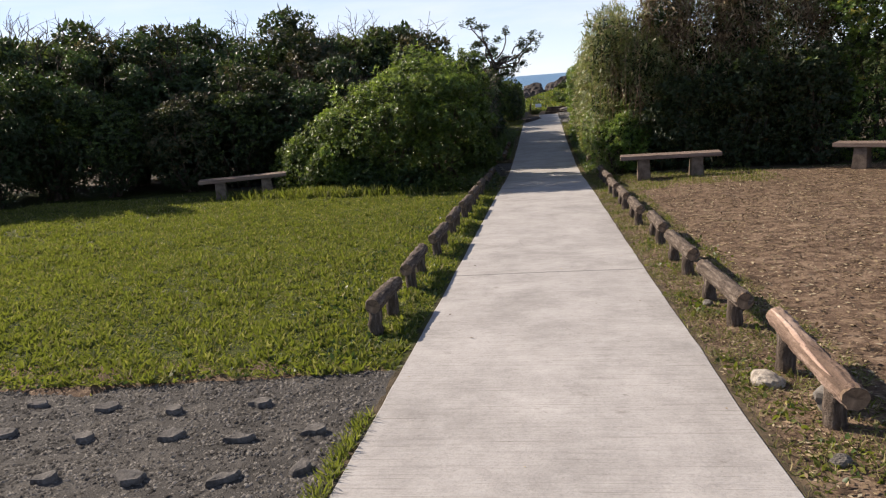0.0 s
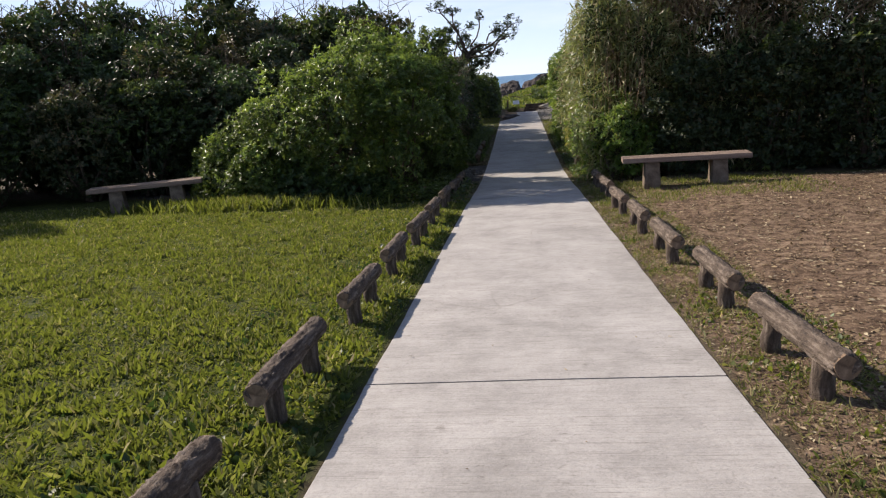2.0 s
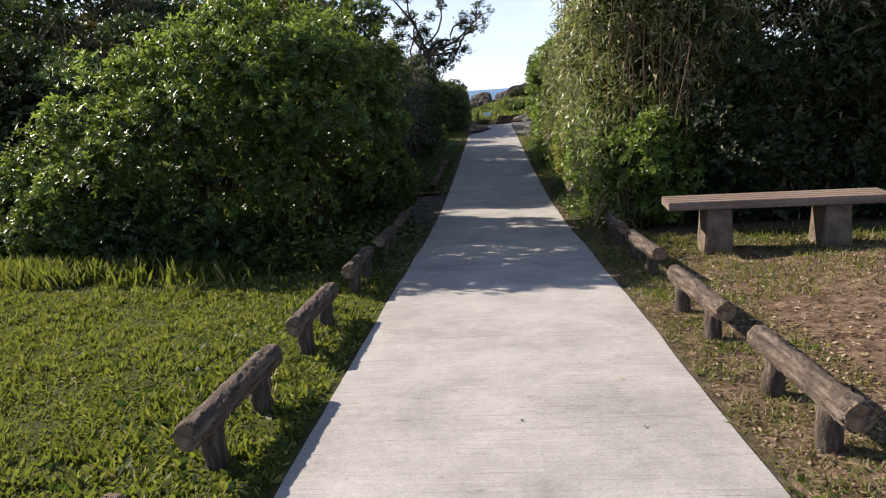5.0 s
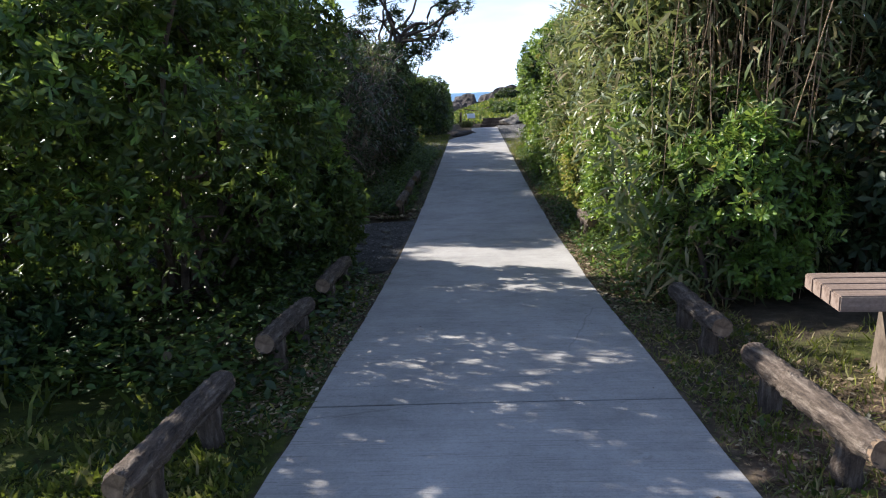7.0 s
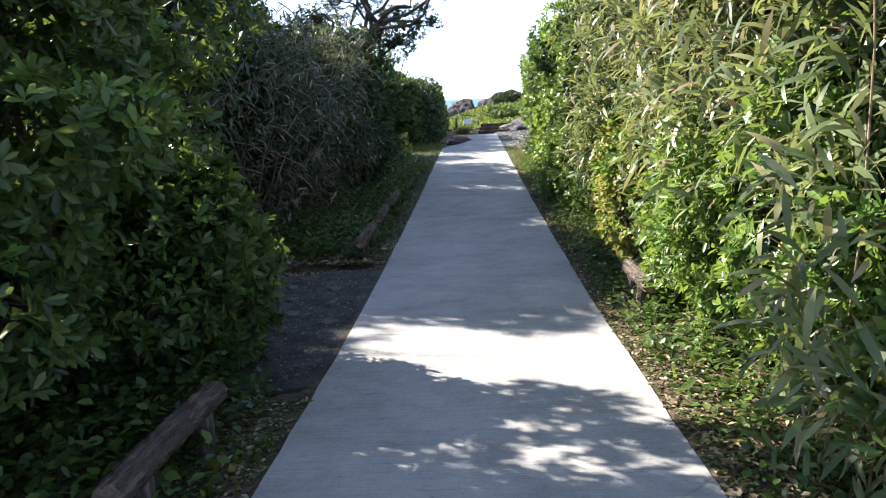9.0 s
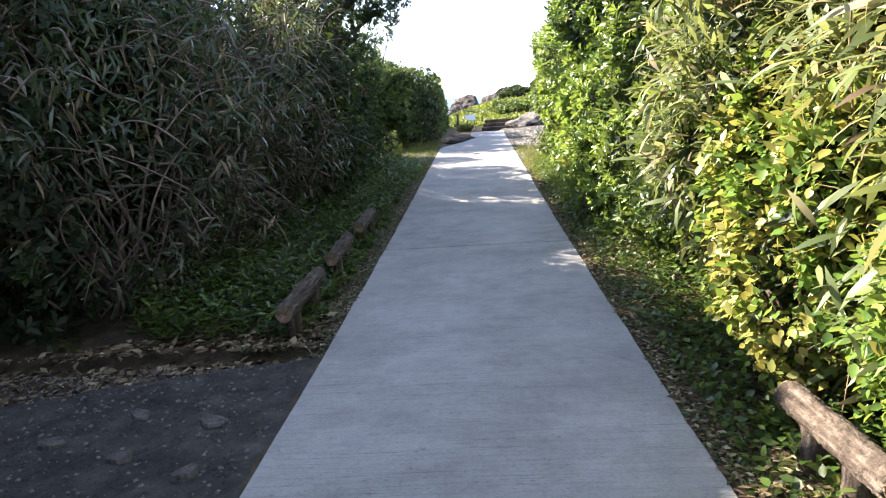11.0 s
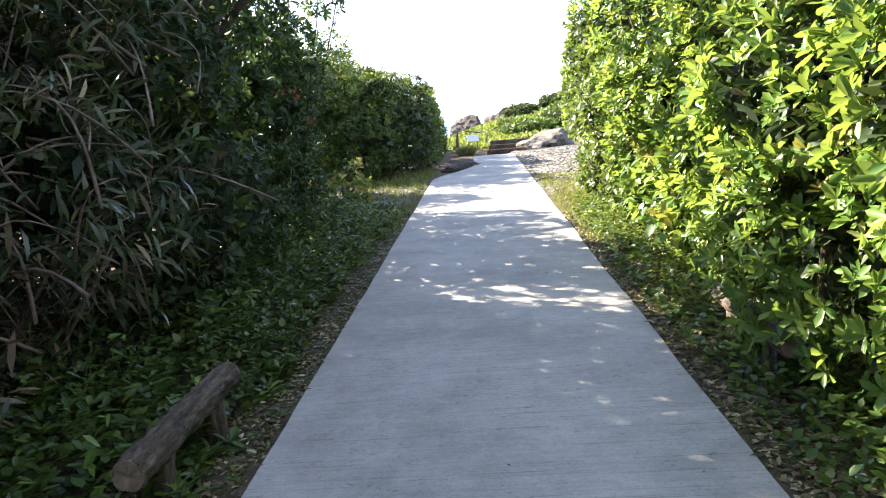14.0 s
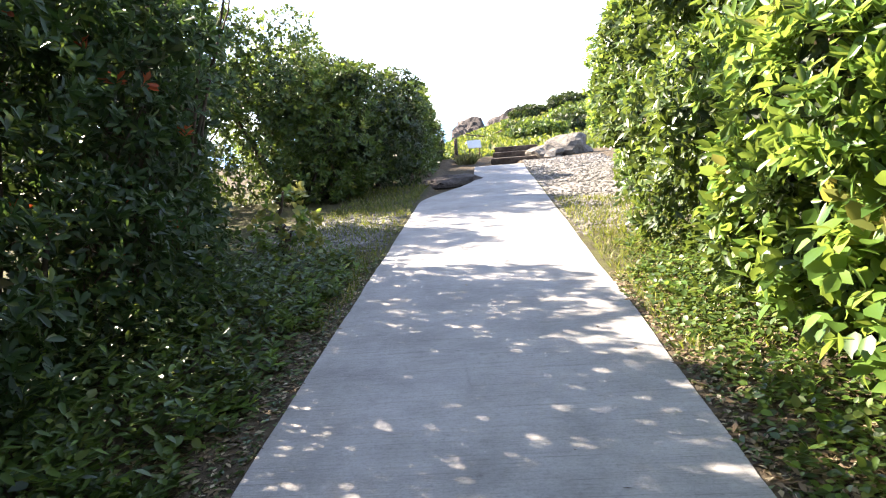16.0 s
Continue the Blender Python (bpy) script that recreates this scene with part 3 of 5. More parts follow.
def cut_end(seed):
    """A sawn log end with a slightly hollow middle."""
    r = np.random.default_rng(seed)
    bm = bmesh.new()
    n = 18
    rad = RAIL_R * 0.86 * (1 + 0.05 * r.normal(size=n))
    rim = [bm.verts.new((math.cos(a) * q, 0, math.sin(a) * q)) for a, q in zip(np.linspace(0, 6.2832, n, endpoint=False), rad)]
    back = [bm.verts.new((v.co.x, 0.02, v.co.z)) for v in rim]
    mid = bm.verts.new((0.004, 0.004, 0.003))
    for k in range(n):
        bm.faces.new((rim[k], rim[(k + 1) % n], mid))
        bm.faces.new((rim[k], back[k], back[(k + 1) % n], rim[(k + 1) % n]))
    return from_bm("cut_end", bm, CUT_WOOD)


CUT_ENDS = [cut_end(80 + k) for k in range(3)]


def rail(x, y, length, label="weathered bark-textured log rail on two short posts beside the path", mesh=None, tilt=0.0, skew=0.0, lift=0.0, near=0.2):
    k = int(y * 7) % 5
    y2 = y + length
    z, z2 = float(rise(y)) - 0.03, float(rise(y2)) - 0.03
    root = thing("log_rail", pose(x, y, z), label, "log rail", "log rails along the path")
    pitch = math.degrees(math.atan2(z2 - z, length)) + tilt
    top = 0.24 + lift
    wood = part("log", mesh or LOGS[k], root, at=pose(0, 0, top, pitch, 0, skew) @ Matrix.Diagonal((1, length, 1, 1)))
    part("cut_end", CUT_ENDS[k % 3], wood, at=pose(0, -0.007, 0))
    part("cut_end", CUT_ENDS[(k + 1) % 3], wood, at=pose(0, 1.007, 0, 0, 0, 180))
    for n, s in enumerate((near, length - 0.2)):
        part("post", POSTS[(k + n) % 3], root, at=pose(-math.sin(radians(skew)) * s, s, s * math.tan(radians(pitch)) + lift * 0.5, 0, 0, 40 * n + 25 * k))
    return root


LEFT_RAILS = [(4.2, 0.72), (5.4, 1.0), (6.93, 0.9), (8.34, 0.92), (9.74, 0.94), (11.15, 0.92), (12.67, 0.96), (14.2, 0.88), (15.63, 0.97), (20.35, 0.95), (21.75, 0.82), (23.03, 0.86)]
for y, n in LEFT_RAILS:
    rail(-1.15 if y > 20 else -1.22, y, n, skew=(y * 37 % 5 - 2.5) * 0.6, near=0.04 if y < 5 else 0.2)
RIGHT_RAILS = [(4.04, 1.06), (5.54, 1.01), (6.99, 0.92), (8.32, 1.0), (9.74, 0.93), (11.1, 1.0), (12.8, 1.03), (14.25, 0.91), (18.3, 0.68), (23.8, 0.85)]
for y, n in RIGHT_RAILS:
    rail(1.17 if 8 < y < 12 else 1.22, y, n, skew=(y * 53 % 5 - 2.5) * 0.6)
broken = rail(1.22, 2.5, 1.08, "split brown log rail with a stripped pale strip among stones", BARE, 2, -2)


def stripped_strip():
    """A curved sliver of bare wood where the bark has split away from a log."""
    r = np.random.default_rng(78)
    bm = bmesh.new()
    rows = []
    for k, y in enumerate(np.linspace(0.12, 0.97, 24)):
        wide = 0.24 * math.sin(math.pi * (k + 1.5) / 27) * r.uniform(0.75, 1.1)
        mid = 2.3 + 0.18 * math.sin(y * 6)
        rows.append([bm.verts.new((math.cos(mid + wide * u) * RAIL_R * g, y, math.sin(mid + wide * u) * RAIL_R * g)) for u, g in ((-1.1, 0.8), (-0.9, 1.03), (-0.3, 1.06), (0.3, 1.06), (0.9, 1.03), (1.1, 0.8))])
    for a, b in zip(rows[:-1], rows[1:]):
        for k in range(5):
            bm.faces.new((a[k], b[k], b[k + 1], a[k + 1]))
    bm.faces.new(rows[0])
    bm.faces.new(rows[-1][::-1])
    return from_bm("stripped_wood", bm, STRIPPED, True)


part("stripped_wood", stripped_strip(), broken.children[0], "pale stripped strip of bare wood")


def loose_stone(name, label, x, y, size, seed, mat=None, squash=0.6, sink=0.3):
    bm = bmesh.new()
    bmesh.ops.create_icosphere(bm, subdivisions=3, radius=1)
    co = np.array([v.co for v in bm.verts])
    f = 1 + 0.25 * lumps(co, 1.6, seed) + 0.1 * lumps(co, 0.6, seed + 1)
    for v, k in zip(bm.verts, f):
        v.co = v.co * float(k)
        v.co.x, v.co.y, v.co.z = v.co.x * size, v.co.y * size * 0.75, v.co.z * size * squash
    ob = part(name, from_bm(name, bm, mat or PALE_ROCK))
    ob.matrix_basis = pose(x, y, float(ground_z(x, y)) + size * squash * (1 - 2 * sink), 0, 0, seed * 47)
    return tagged(ob, label, "stone")


loose_stone("stone", "pale loose stone beside the broken log rail", 1.1, 3.2, 0.085, 3, LIGHT_STONE)
loose_stone("stone", "upright brown stone wedged under the broken log rail", 1.28, 2.86, 0.08, 4, STONE, 1.1, 0.2)
loose_stone("stone", "small grey stone in dry grass by the path", 1.16, 4.75, 0.05, 6)
loose_stone("stone", "small grey stone in dry grass by the path", 1.12, 2.35, 0.045, 8)

# ---- benches ----


def box(sx, sy, sz, bevel=0.008):
    bm = bmesh.new()
    bmesh.ops.create_cube(bm, size=1)
    bmesh.ops.scale(bm, verts=bm.verts, vec=(sx, sy, sz))
    if bevel:
        bmesh.ops.bevel(bm, geom=bm.edges[:], offset=bevel, segments=2, affect="EDGES")
    return bm


BENCH_PLANK = from_bm("plank", box(1.9, 0.092, 0.075, 0.006), PLANK)


def bench_leg():
    bm = bmesh.new()
    prof = [(-0.13, 0), (0.13, 0), (0.105, 0.43), (-0.105, 0.43)]
    a = [bm.verts.new((x, -0.17, z)) for x, z in prof]
    b = [bm.verts.new((x, 0.17, z)) for x, z in prof]
    bm.faces.new(a)
    bm.faces.new(b[::-1])
    for k in range(4):
        bm.faces.new((a[k], b[k], b[(k + 1) % 4], a[(k + 1) % 4]))
    bmesh.ops.translate(bm, verts=bm.verts, vec=(0, 0, -0.03))
    bmesh.ops.bevel(bm, geom=bm.edges[:], offset=0.012, segments=2, affect="EDGES")
    return from_bm("leg", bm, LEG)


BENCH_LEG = bench_leg()


def bench(x, y, turn, label):
    root = thing("bench", pose(x, y, float(ground_z(x, y)), 0, 0, turn), label, "bench", "park benches")
    for k in range(4):
        part("plank", BENCH_PLANK, root, at=pose(0, -0.15 + 0.1 * k, 0.4375, 0, 0, 0))
    for s in (-0.5, 0.5):
        part("leg", BENCH_LEG, root, at=pose(s, 0, 0))
    return root


bench(2.49, 13.84, -4.5, "brown plank bench on two concrete legs at the dirt's edge")
bench(6.15, 12.85, -35, "brown plank bench on two concrete legs standing askew on dirt")
bench(-6.68, 14.26, 21, "shaded brown plank bench on concrete legs under the trees")

# ---- shrubs, hedges and trees ----


def scatter_on(blobs, n, seed, depth=0.12, rough=0.24, clear=0.98):
    """Points in the outer layer of a union of ellipsoids, with the way outwards. blobs: rows of x, y, z, rx, ry, rz."""
    r = np.random.default_rng(seed)
    B = np.asarray(blobs, float)
    area = (B[:, 3] * B[:, 4] + B[:, 3] * B[:, 5] + B[:, 4] * B[:, 5]) ** 1.0
    i = r.choice(len(B), size=int(n * 2.9), p=area / area.sum())
    d = unit(r.normal(size=(len(i), 3)))
    q = B[i, :3] + d * B[i, 3:]
    k = 1 + rough * lumps(q, 0.95, seed + 1) + 0.75 * rough * lumps(q, 0.36, seed + 2) - np.abs(r.normal(0, depth, len(i)))
    p = B[i, :3] + d * B[i, 3:] * k[:, None]
    out = unit(d / B[i, 3:])
    keep = p[:, 2] > ground_z(p[:, 0], p[:, 1]) + 0.04
    keep &= r.random(len(p)) < 0.72 + 0.9 * lumps(p, 0.33, seed + 9)
    keep &= (abs(p[:, 0]) > clear) | (p[:, 2] > rise(p[:, 1]) + 2.3)
    for b in B:
        inside = (((p - b[:3]) / b[3:]) ** 2).sum(1) < 0.55
        keep &= ~inside
    return p[keep][:n], out[keep][:n]


def rosettes(r, p, out, count, size, spread=0.9):
    """Leaves round shoot tips: places, ways, faces and lengths."""
    axis = unit(out + 0.5 * r.normal(size=p.shape) + [0, 0, 0.65])
    a = unit(np.cross(axis, r.normal(size=p.shape)))
    b = np.cross(axis, a)
    turn = np.linspace(0, 2 * np.pi, count, endpoint=False)[None] + r.uniform(0, 6.28, (len(p), 1)) + 0.3 * r.normal(size=(len(p), count))
    lift = r.uniform(0.25, 1.0, (len(p), count, 1)) * spread
    ring = np.cos(turn)[..., None] * a[:, None] + np.sin(turn)[..., None] * b[:, None]
    way = unit(ring + lift * axis[:, None])
    place = p[:, None] + axis[:, None] * (r.uniform(-0.5, 0.1, (len(p), count, 1)) * size)
    face = axis[:, None] * 1.0 - ring * 0.3 + 0.25 * r.normal(size=way.shape)
    s = size * r.uniform(0.65, 1.15, (len(p), count))
    return place.reshape(-1, 3), way.reshape(-1, 3), face.reshape(-1, 3), s.ravel()


def drooping(r, p, out, count, size):
    """Long leaves that leave a shoot sideways and hang over."""
    n = len(p) * count
    base = np.repeat(p, count, 0) + 0.4 * size * r.normal(size=(n, 3))
    way = unit(np.repeat(out, count, 0) * 0.7 + 0.75 * r.normal(size=(n, 3)) + np.c_[np.zeros((n, 2)), r.uniform(-0.6, 0.7, n)])
    face = np.c_[0.5 * r.normal(size=(n, 2)), np.ones(n)] + 0.3 * np.repeat(out, count, 0)
    return base, way, face, size * r.uniform(0.55, 1.2, n)


def stems(r, base, blobs, mat, root, count=7, thick=0.035):
    """Woody stems from the foot of a shrub into its crown, each with its side shoots."""
    B = np.asarray(blobs, float)
    off = np.asarray(base)
    for k in range(count):
        runs = []
        b = B[k % len(B)]
        foot = np.array([base[0] + 0.25 * b[3] * r.normal(), base[1] + 0.25 * b[4] * r.normal(), 0])
        foot[2] = float(ground_z(foot[0], foot[1])) - 0.05
        tip = b[:3] + unit(r.normal(size=3)) * b[3:] * 0.75
        tip[2] = max(tip[2], foot[2] + 0.4)
        if abs(tip[0]) < 1.05 and tip[2] < float(rise(tip[1])) + 2.3:
            tip[0] = math.copysign(1.2, tip[0])
        s = np.linspace(0, 1, 7)[:, None]
        pts = foot * (1 - s) + tip * s + 0.09 * np.sin(s * np.pi) * r.normal(size=3) * [1, 1, 0.4] + 0.025 * r.normal(size=(7, 3)) * s
        runs.append((pts - off, thick * r.uniform(0.6, 1.2) * np.linspace(1, 0.25, 7)))
        for _ in range(3):
            j = r.integers(2, 6)
            side = pts[j] + unit(r.normal(size=3) + [0, 0, 0.5]) * b[3:] * 0.45
            if abs(side[0]) < 1.05:
                side[0] = math.copysign(1.15, side[0])
            runs.append((pts[j] * (1 - s) + side * s + 0.02 * r.normal(size=(7, 3)) * s - off, thick * 0.4 * np.linspace(1, 0.3, 7)))
        part("stem", tubes("stem", runs, mat, 5), root)


KINDS = {
    # leaf shape, lengths, leaves to a shoot, materials
    "glossy": ("oval", 0.085, 7, [LEAF_GLOSSY, LEAF_BRIGHT]),
    "bright": ("oval", 0.074, 7, [LEAF_BRIGHT, LEAF_YELLOW]),
    "deep": ("oval", 0.078, 7, [LEAF_DEEP, LEAF_GLOSSY]),
    "dark": ("diamond", 0.1, 6, [LEAF_DARK, LEAF_GLOSSY]),
    "yellowing": ("broad", 0.08, 5, [LEAF_BRIGHT, LEAF_YELLOW]),
    "autumn": ("oval", 0.078, 7, [LEAF_DEEP, LEAF_RED]),
    "reed": ("lance", 0.165, 6, [LEAF_REED, LEAF_DRY]),
    "broad": ("broad", 0.088, 6, [LEAF_BRIGHT, LEAF_YELLOW]),
    "narrow": ("lance", 0.155, 6, [LEAF_NARROW, LEAF_DRY]),
}


def shrub(name, label, category, kind, blobs, shoots, seed, second=0.06, group="", stem_count=7, size=1.0, core=0.25, trunk_mat=None, thick=0.035, rough=0.24, depth=0.12):
    """A shrub whose crown fills the ellipsoids; its base is the ground under the first of them."""
    r = np.random.default_rng(seed)
    shape, length, per, mats = KINDS[kind]
    length *= size
    if blobs[0][1] > 28.6 and shape == "oval":  # far plants have simpler leaves
        shape, length = "diamond", length * 1.2
    base = (blobs[0][0], blobs[0][1], float(ground_z(blobs[0][0], blobs[0][1])))
    root = thing(name, pose(*base), label, category, group)
    off = np.array(base)
    p, out = scatter_on(blobs, shoots, seed, depth, rough)
    if kind in ("reed", "narrow", "broad"):
        a = drooping(r, p, out, per, length)
    else:
        a = rosettes(r, p, out, per, length)
    share = second * (1 + 1.0 * lumps(p, 0.9, seed + 5))
    if kind == "glossy":  # pale leaves favour upward sides: new growth, and sunlit clump tops put into colour
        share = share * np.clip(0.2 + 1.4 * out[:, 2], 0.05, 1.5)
    if name == "thicket_shrub":  # the tops have died back
        share = share * np.clip((p[:, 2] - base[2] - 1.2) / 1.8, 0.08, 1.4)
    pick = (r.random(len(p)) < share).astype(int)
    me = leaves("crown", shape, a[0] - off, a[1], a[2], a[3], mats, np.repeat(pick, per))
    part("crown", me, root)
    if kind == "narrow":
        q, o = scatter_on(blobs, 300, seed + 40, 0.22)
        s = np.linspace(0, 1, 8)[:, None]
        runs = []
        for c, d in zip(q - off, o):
            w = unit(d * 0.5 + r.normal(size=3) + [0, 0, 0.25]) * r.uniform(0.3, 1.0)
            sag = np.array([0.07 * r.normal(), 0.07 * r.normal(), r.uniform(0.02, 0.16)])
            pts = c + w * (s - 0.75) + np.sin(s * 3.14) * sag
            if (abs((pts + off)[:, 0]) > 1.0).all():
                runs.append((pts, 0.0055 * np.linspace(1.3, 0.4, 8) * r.uniform(0.5, 1.5)))
        tagged(part("twigwork", tubes("twigwork", runs, BRANCH, 4), root, "thin bare brown twigs"), kind="stuff")
    if kind == "reed" and name == "hedge_shrub":
        s = np.linspace(0, 1, 6)[:, None]
        runs = []
        for b in blobs[:1] + blobs[-2:]:
            for _ in range(30):
                a, q = r.uniform(0, 6.28), math.sqrt(r.uniform(0.1, 1))
                foot = np.array([b[0] + q * b[3] * math.cos(a), b[1] + q * b[4] * math.sin(a), 0])
                foot[2] = float(ground_z(foot[0], foot[1])) - 0.03
                top = foot + np.array([0.24 * r.normal(), 0.24 * r.normal(), blobs[0][5] * r.uniform(1.0, 2.05)])
                pts = foot * (1 - s) + top * s + 0.07 * np.sin(s * 3.14) * r.normal(size=3)
                if (abs(pts[:, 0]) > 1.05).all():
                    runs.append((pts - off, 0.0042 * np.linspace(1.1, 0.5, 6) * r.uniform(0.6, 1.3)))
        tagged(part("dry_growth", tubes("dry_growth", runs, REED_STALK, 5), root, "upright dry brown reed stalks"), kind="stuff")
    # inner filler leaves: opacity, with the crown's inner shade put into their dark colour
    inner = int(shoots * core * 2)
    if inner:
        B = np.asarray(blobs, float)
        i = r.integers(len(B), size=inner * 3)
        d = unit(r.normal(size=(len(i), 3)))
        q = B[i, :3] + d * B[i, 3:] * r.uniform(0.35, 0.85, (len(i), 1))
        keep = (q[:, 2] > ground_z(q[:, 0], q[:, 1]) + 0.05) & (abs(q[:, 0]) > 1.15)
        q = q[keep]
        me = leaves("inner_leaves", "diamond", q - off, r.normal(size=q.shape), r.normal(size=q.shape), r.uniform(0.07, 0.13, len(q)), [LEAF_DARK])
        part("inner_leaves", me, root, "inner leaves whose dark colour stands in for shade")
    stems(r, base, blobs, trunk_mat or TWIG, root, stem_count, thick)
    return root


def column(x, y, top, rx, ry, seed, foot=None):
    """Ellipsoids that fill a hedge plant from the ground to a height above it."""
    r = np.random.default_rng(seed)
    z0 = float(rise(y)) if foot is None else foot
    h = top
    out = [(x, y, z0 + 0.47 * h, rx * 0.76, ry * 0.92, 0.5 * h)]
    for _ in range(12):
        a = r.uniform(0, 6.28)
        out.append((x + rx * 0.68 * math.cos(a), y + ry * 0.75 * math.sin(a), z0 + h * r.uniform(0.3, 0.9), rx * r.uniform(0.3, 0.48), ry * r.uniform(0.3, 0.5), h * r.uniform(0.1, 0.17)))
    for _ in range(2):
        out.append((x + rx * 0.35 * r.uniform(-1, 1), y + ry * 0.6 * r.uniform(-1, 1), z0 + h * 0.2, rx * 0.72, ry * 0.55, h * 0.22))
    return out


# the big rounded shrub between lawn and path


def clumped(blobs, n, seed, size=0.34):
    """The ellipsoids with small tufted clumps standing out of their sides and tops."""
    r = np.random.default_rng(seed)
    rows = list(blobs)
    for _ in range(n):
        b = blobs[r.integers(len(blobs))]
        d = unit(r.normal(size=3) + [0, 0, 0.35])
        k = size * r.uniform(0.7, 1.3)
        x, y, z = (b[c] + d[c] * b[c + 3] * 1.02 for c in range(3))
        if abs(x) > 1.3 + k * 0.4:
            rows.append((x, y, z, k, k, k * 0.6))
    return rows


G = "rounded glossy evergreen shrubs"
shrub("shrub", "low dense rounded evergreen shrub with glossy rosette leaves at the lawn", "shrub", "glossy",
      [(-5.2, 15.4, 0.0, 1.0, 0.9, 0.95), (-4.6, 15.0, -0.05, 0.9, 0.8, 0.8), (-5.8, 15.7, -0.1, 0.7, 0.7, 0.7)], 3200, 101, 0.3, G, size=0.85)
shrub("shrub", "large rounded evergreen shrub, pale new rosettes painting its sunlit top", "shrub", "glossy",
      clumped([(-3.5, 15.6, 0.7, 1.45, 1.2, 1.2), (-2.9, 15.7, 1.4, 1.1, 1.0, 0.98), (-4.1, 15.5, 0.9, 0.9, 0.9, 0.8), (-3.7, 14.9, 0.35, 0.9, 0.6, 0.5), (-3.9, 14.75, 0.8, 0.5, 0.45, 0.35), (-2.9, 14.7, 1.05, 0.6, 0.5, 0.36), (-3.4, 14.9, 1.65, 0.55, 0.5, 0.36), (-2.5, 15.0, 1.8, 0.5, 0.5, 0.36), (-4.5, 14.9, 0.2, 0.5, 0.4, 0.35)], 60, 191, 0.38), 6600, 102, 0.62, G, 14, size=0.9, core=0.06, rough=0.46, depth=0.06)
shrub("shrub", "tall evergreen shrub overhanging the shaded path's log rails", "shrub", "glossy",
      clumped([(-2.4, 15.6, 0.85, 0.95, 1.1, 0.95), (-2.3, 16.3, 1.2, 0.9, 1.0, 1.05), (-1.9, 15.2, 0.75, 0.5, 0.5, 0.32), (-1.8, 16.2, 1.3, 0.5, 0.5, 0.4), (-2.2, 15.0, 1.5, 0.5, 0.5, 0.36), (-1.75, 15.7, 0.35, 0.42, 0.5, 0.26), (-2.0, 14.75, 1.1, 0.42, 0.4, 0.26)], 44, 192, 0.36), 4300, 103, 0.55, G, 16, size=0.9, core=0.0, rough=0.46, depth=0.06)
shrub("shrub", "low shaded green bush in the big shrub's shade", "shrub", "deep", [(-3.3, 14.4, -0.35, 0.75, 0.4, 0.45), (-3.9, 14.35, -0.3, 0.5, 0.4, 0.45), (-2.7, 14.7, -0.4, 0.5, 0.4, 0.35)], 1000, 107, 0.1, G, 6)
shrub("shrub", "dark evergreen shrub beside the side path's mouth", "shrub", "glossy",
      clumped(column(-2.25, 17.3, 3.25, 1.05, 0.85, 104), 16, 193), 3300, 104, 0.2, G, size=0.9)

shrub("shrub", "dark evergreen shrub on the far side of the side path", "shrub", "dark", column(-3.5, 21.1, 3.4, 1.1, 0.85, 105), 2300, 105, 0.1, G)

shrub("shrub", "small bright rounded shrub at the corner of the side path", "shrub", "glossy", [(-1.75, 17.6, -0.1, 0.55, 0.5, 0.7), (-1.6, 17.4, 0.15, 0.38, 0.4, 0.4), (-2.0, 17.7, 0.3, 0.5, 0.45, 0.45)], 1200, 106, 0.3, G, 5)

# the hedge on the seaward part, on the side of the sun
H = "tall wild hedge beside the path"
LEFT_HEDGE = [(-2.65, 21.4, 2.5, "narrow"), (-2.5, 22.8, 2.55, "narrow"), (-2.45, 24.2, 2.65, "narrow"), (-2.4, 25.5, 2.75, "dark"), (-2.45, 26.9, 2.9, "deep"), (-2.6, 28.2, 3.0, "autumn"), (-2.95, 29.3, 2.45, "deep")]
for n, (x, y, h, kind) in enumerate(LEFT_HEDGE):
    words = {"narrow": "shaded narrow-leaved wild shrub with bare brown twigs", "dark": "shaded dense dark-leaved wild shrub", "deep": "dense glossy evergreen hedge shrub", "autumn": "dense evergreen hedge shrub with a few red leaves"}[kind]
    shrub("hedge_shrub", words + " beside the path", "shrub", kind, column(x, y, h, 1.0, 1.0, 200 + n), 1000 if kind == "narrow" else 2200, 210 + n, 0.1 if kind == "narrow" else 0.12 if kind != "autumn" else 0.014, H, 20 if kind == "narrow" else 10, core=0.1, thick=0.024, trunk_mat=BRANCH if kind == "narrow" else None)
FAR_LEFT = [(-3.2, 35.3, 2.75, 1.5, 1.3), (-1.85, 36.5, 2.15, 1.15, 1.2), (-1.4, 38.1, 1.75, 1.1, 1.3), (-1.35, 39.9, 1.4, 1.05, 1.3), (-1.7, 41.8, 1.15, 1.2, 1.4), (-4.6, 33.9, 3.5, 1.4, 1.4), (-3.6, 37.6, 2.55, 1.5, 1.6), (-4.6, 31.9, 2.7, 1.2, 1.3), (-3.8, 30.5, 2.9, 0.95, 0.9), (-2.4, 35.0, 2.15, 1.05, 0.85)]
for n, (x, y, h, rx, ry) in enumerate(FAR_LEFT):
    shrub("hedge_shrub", "rounded green evergreen hedge shrub near the sea", "shrub", "dark" if n % 3 == 1 else "glossy", column(x, y, h, rx, ry, 300 + n), 1900, 310 + n, 0.15, H, 5)

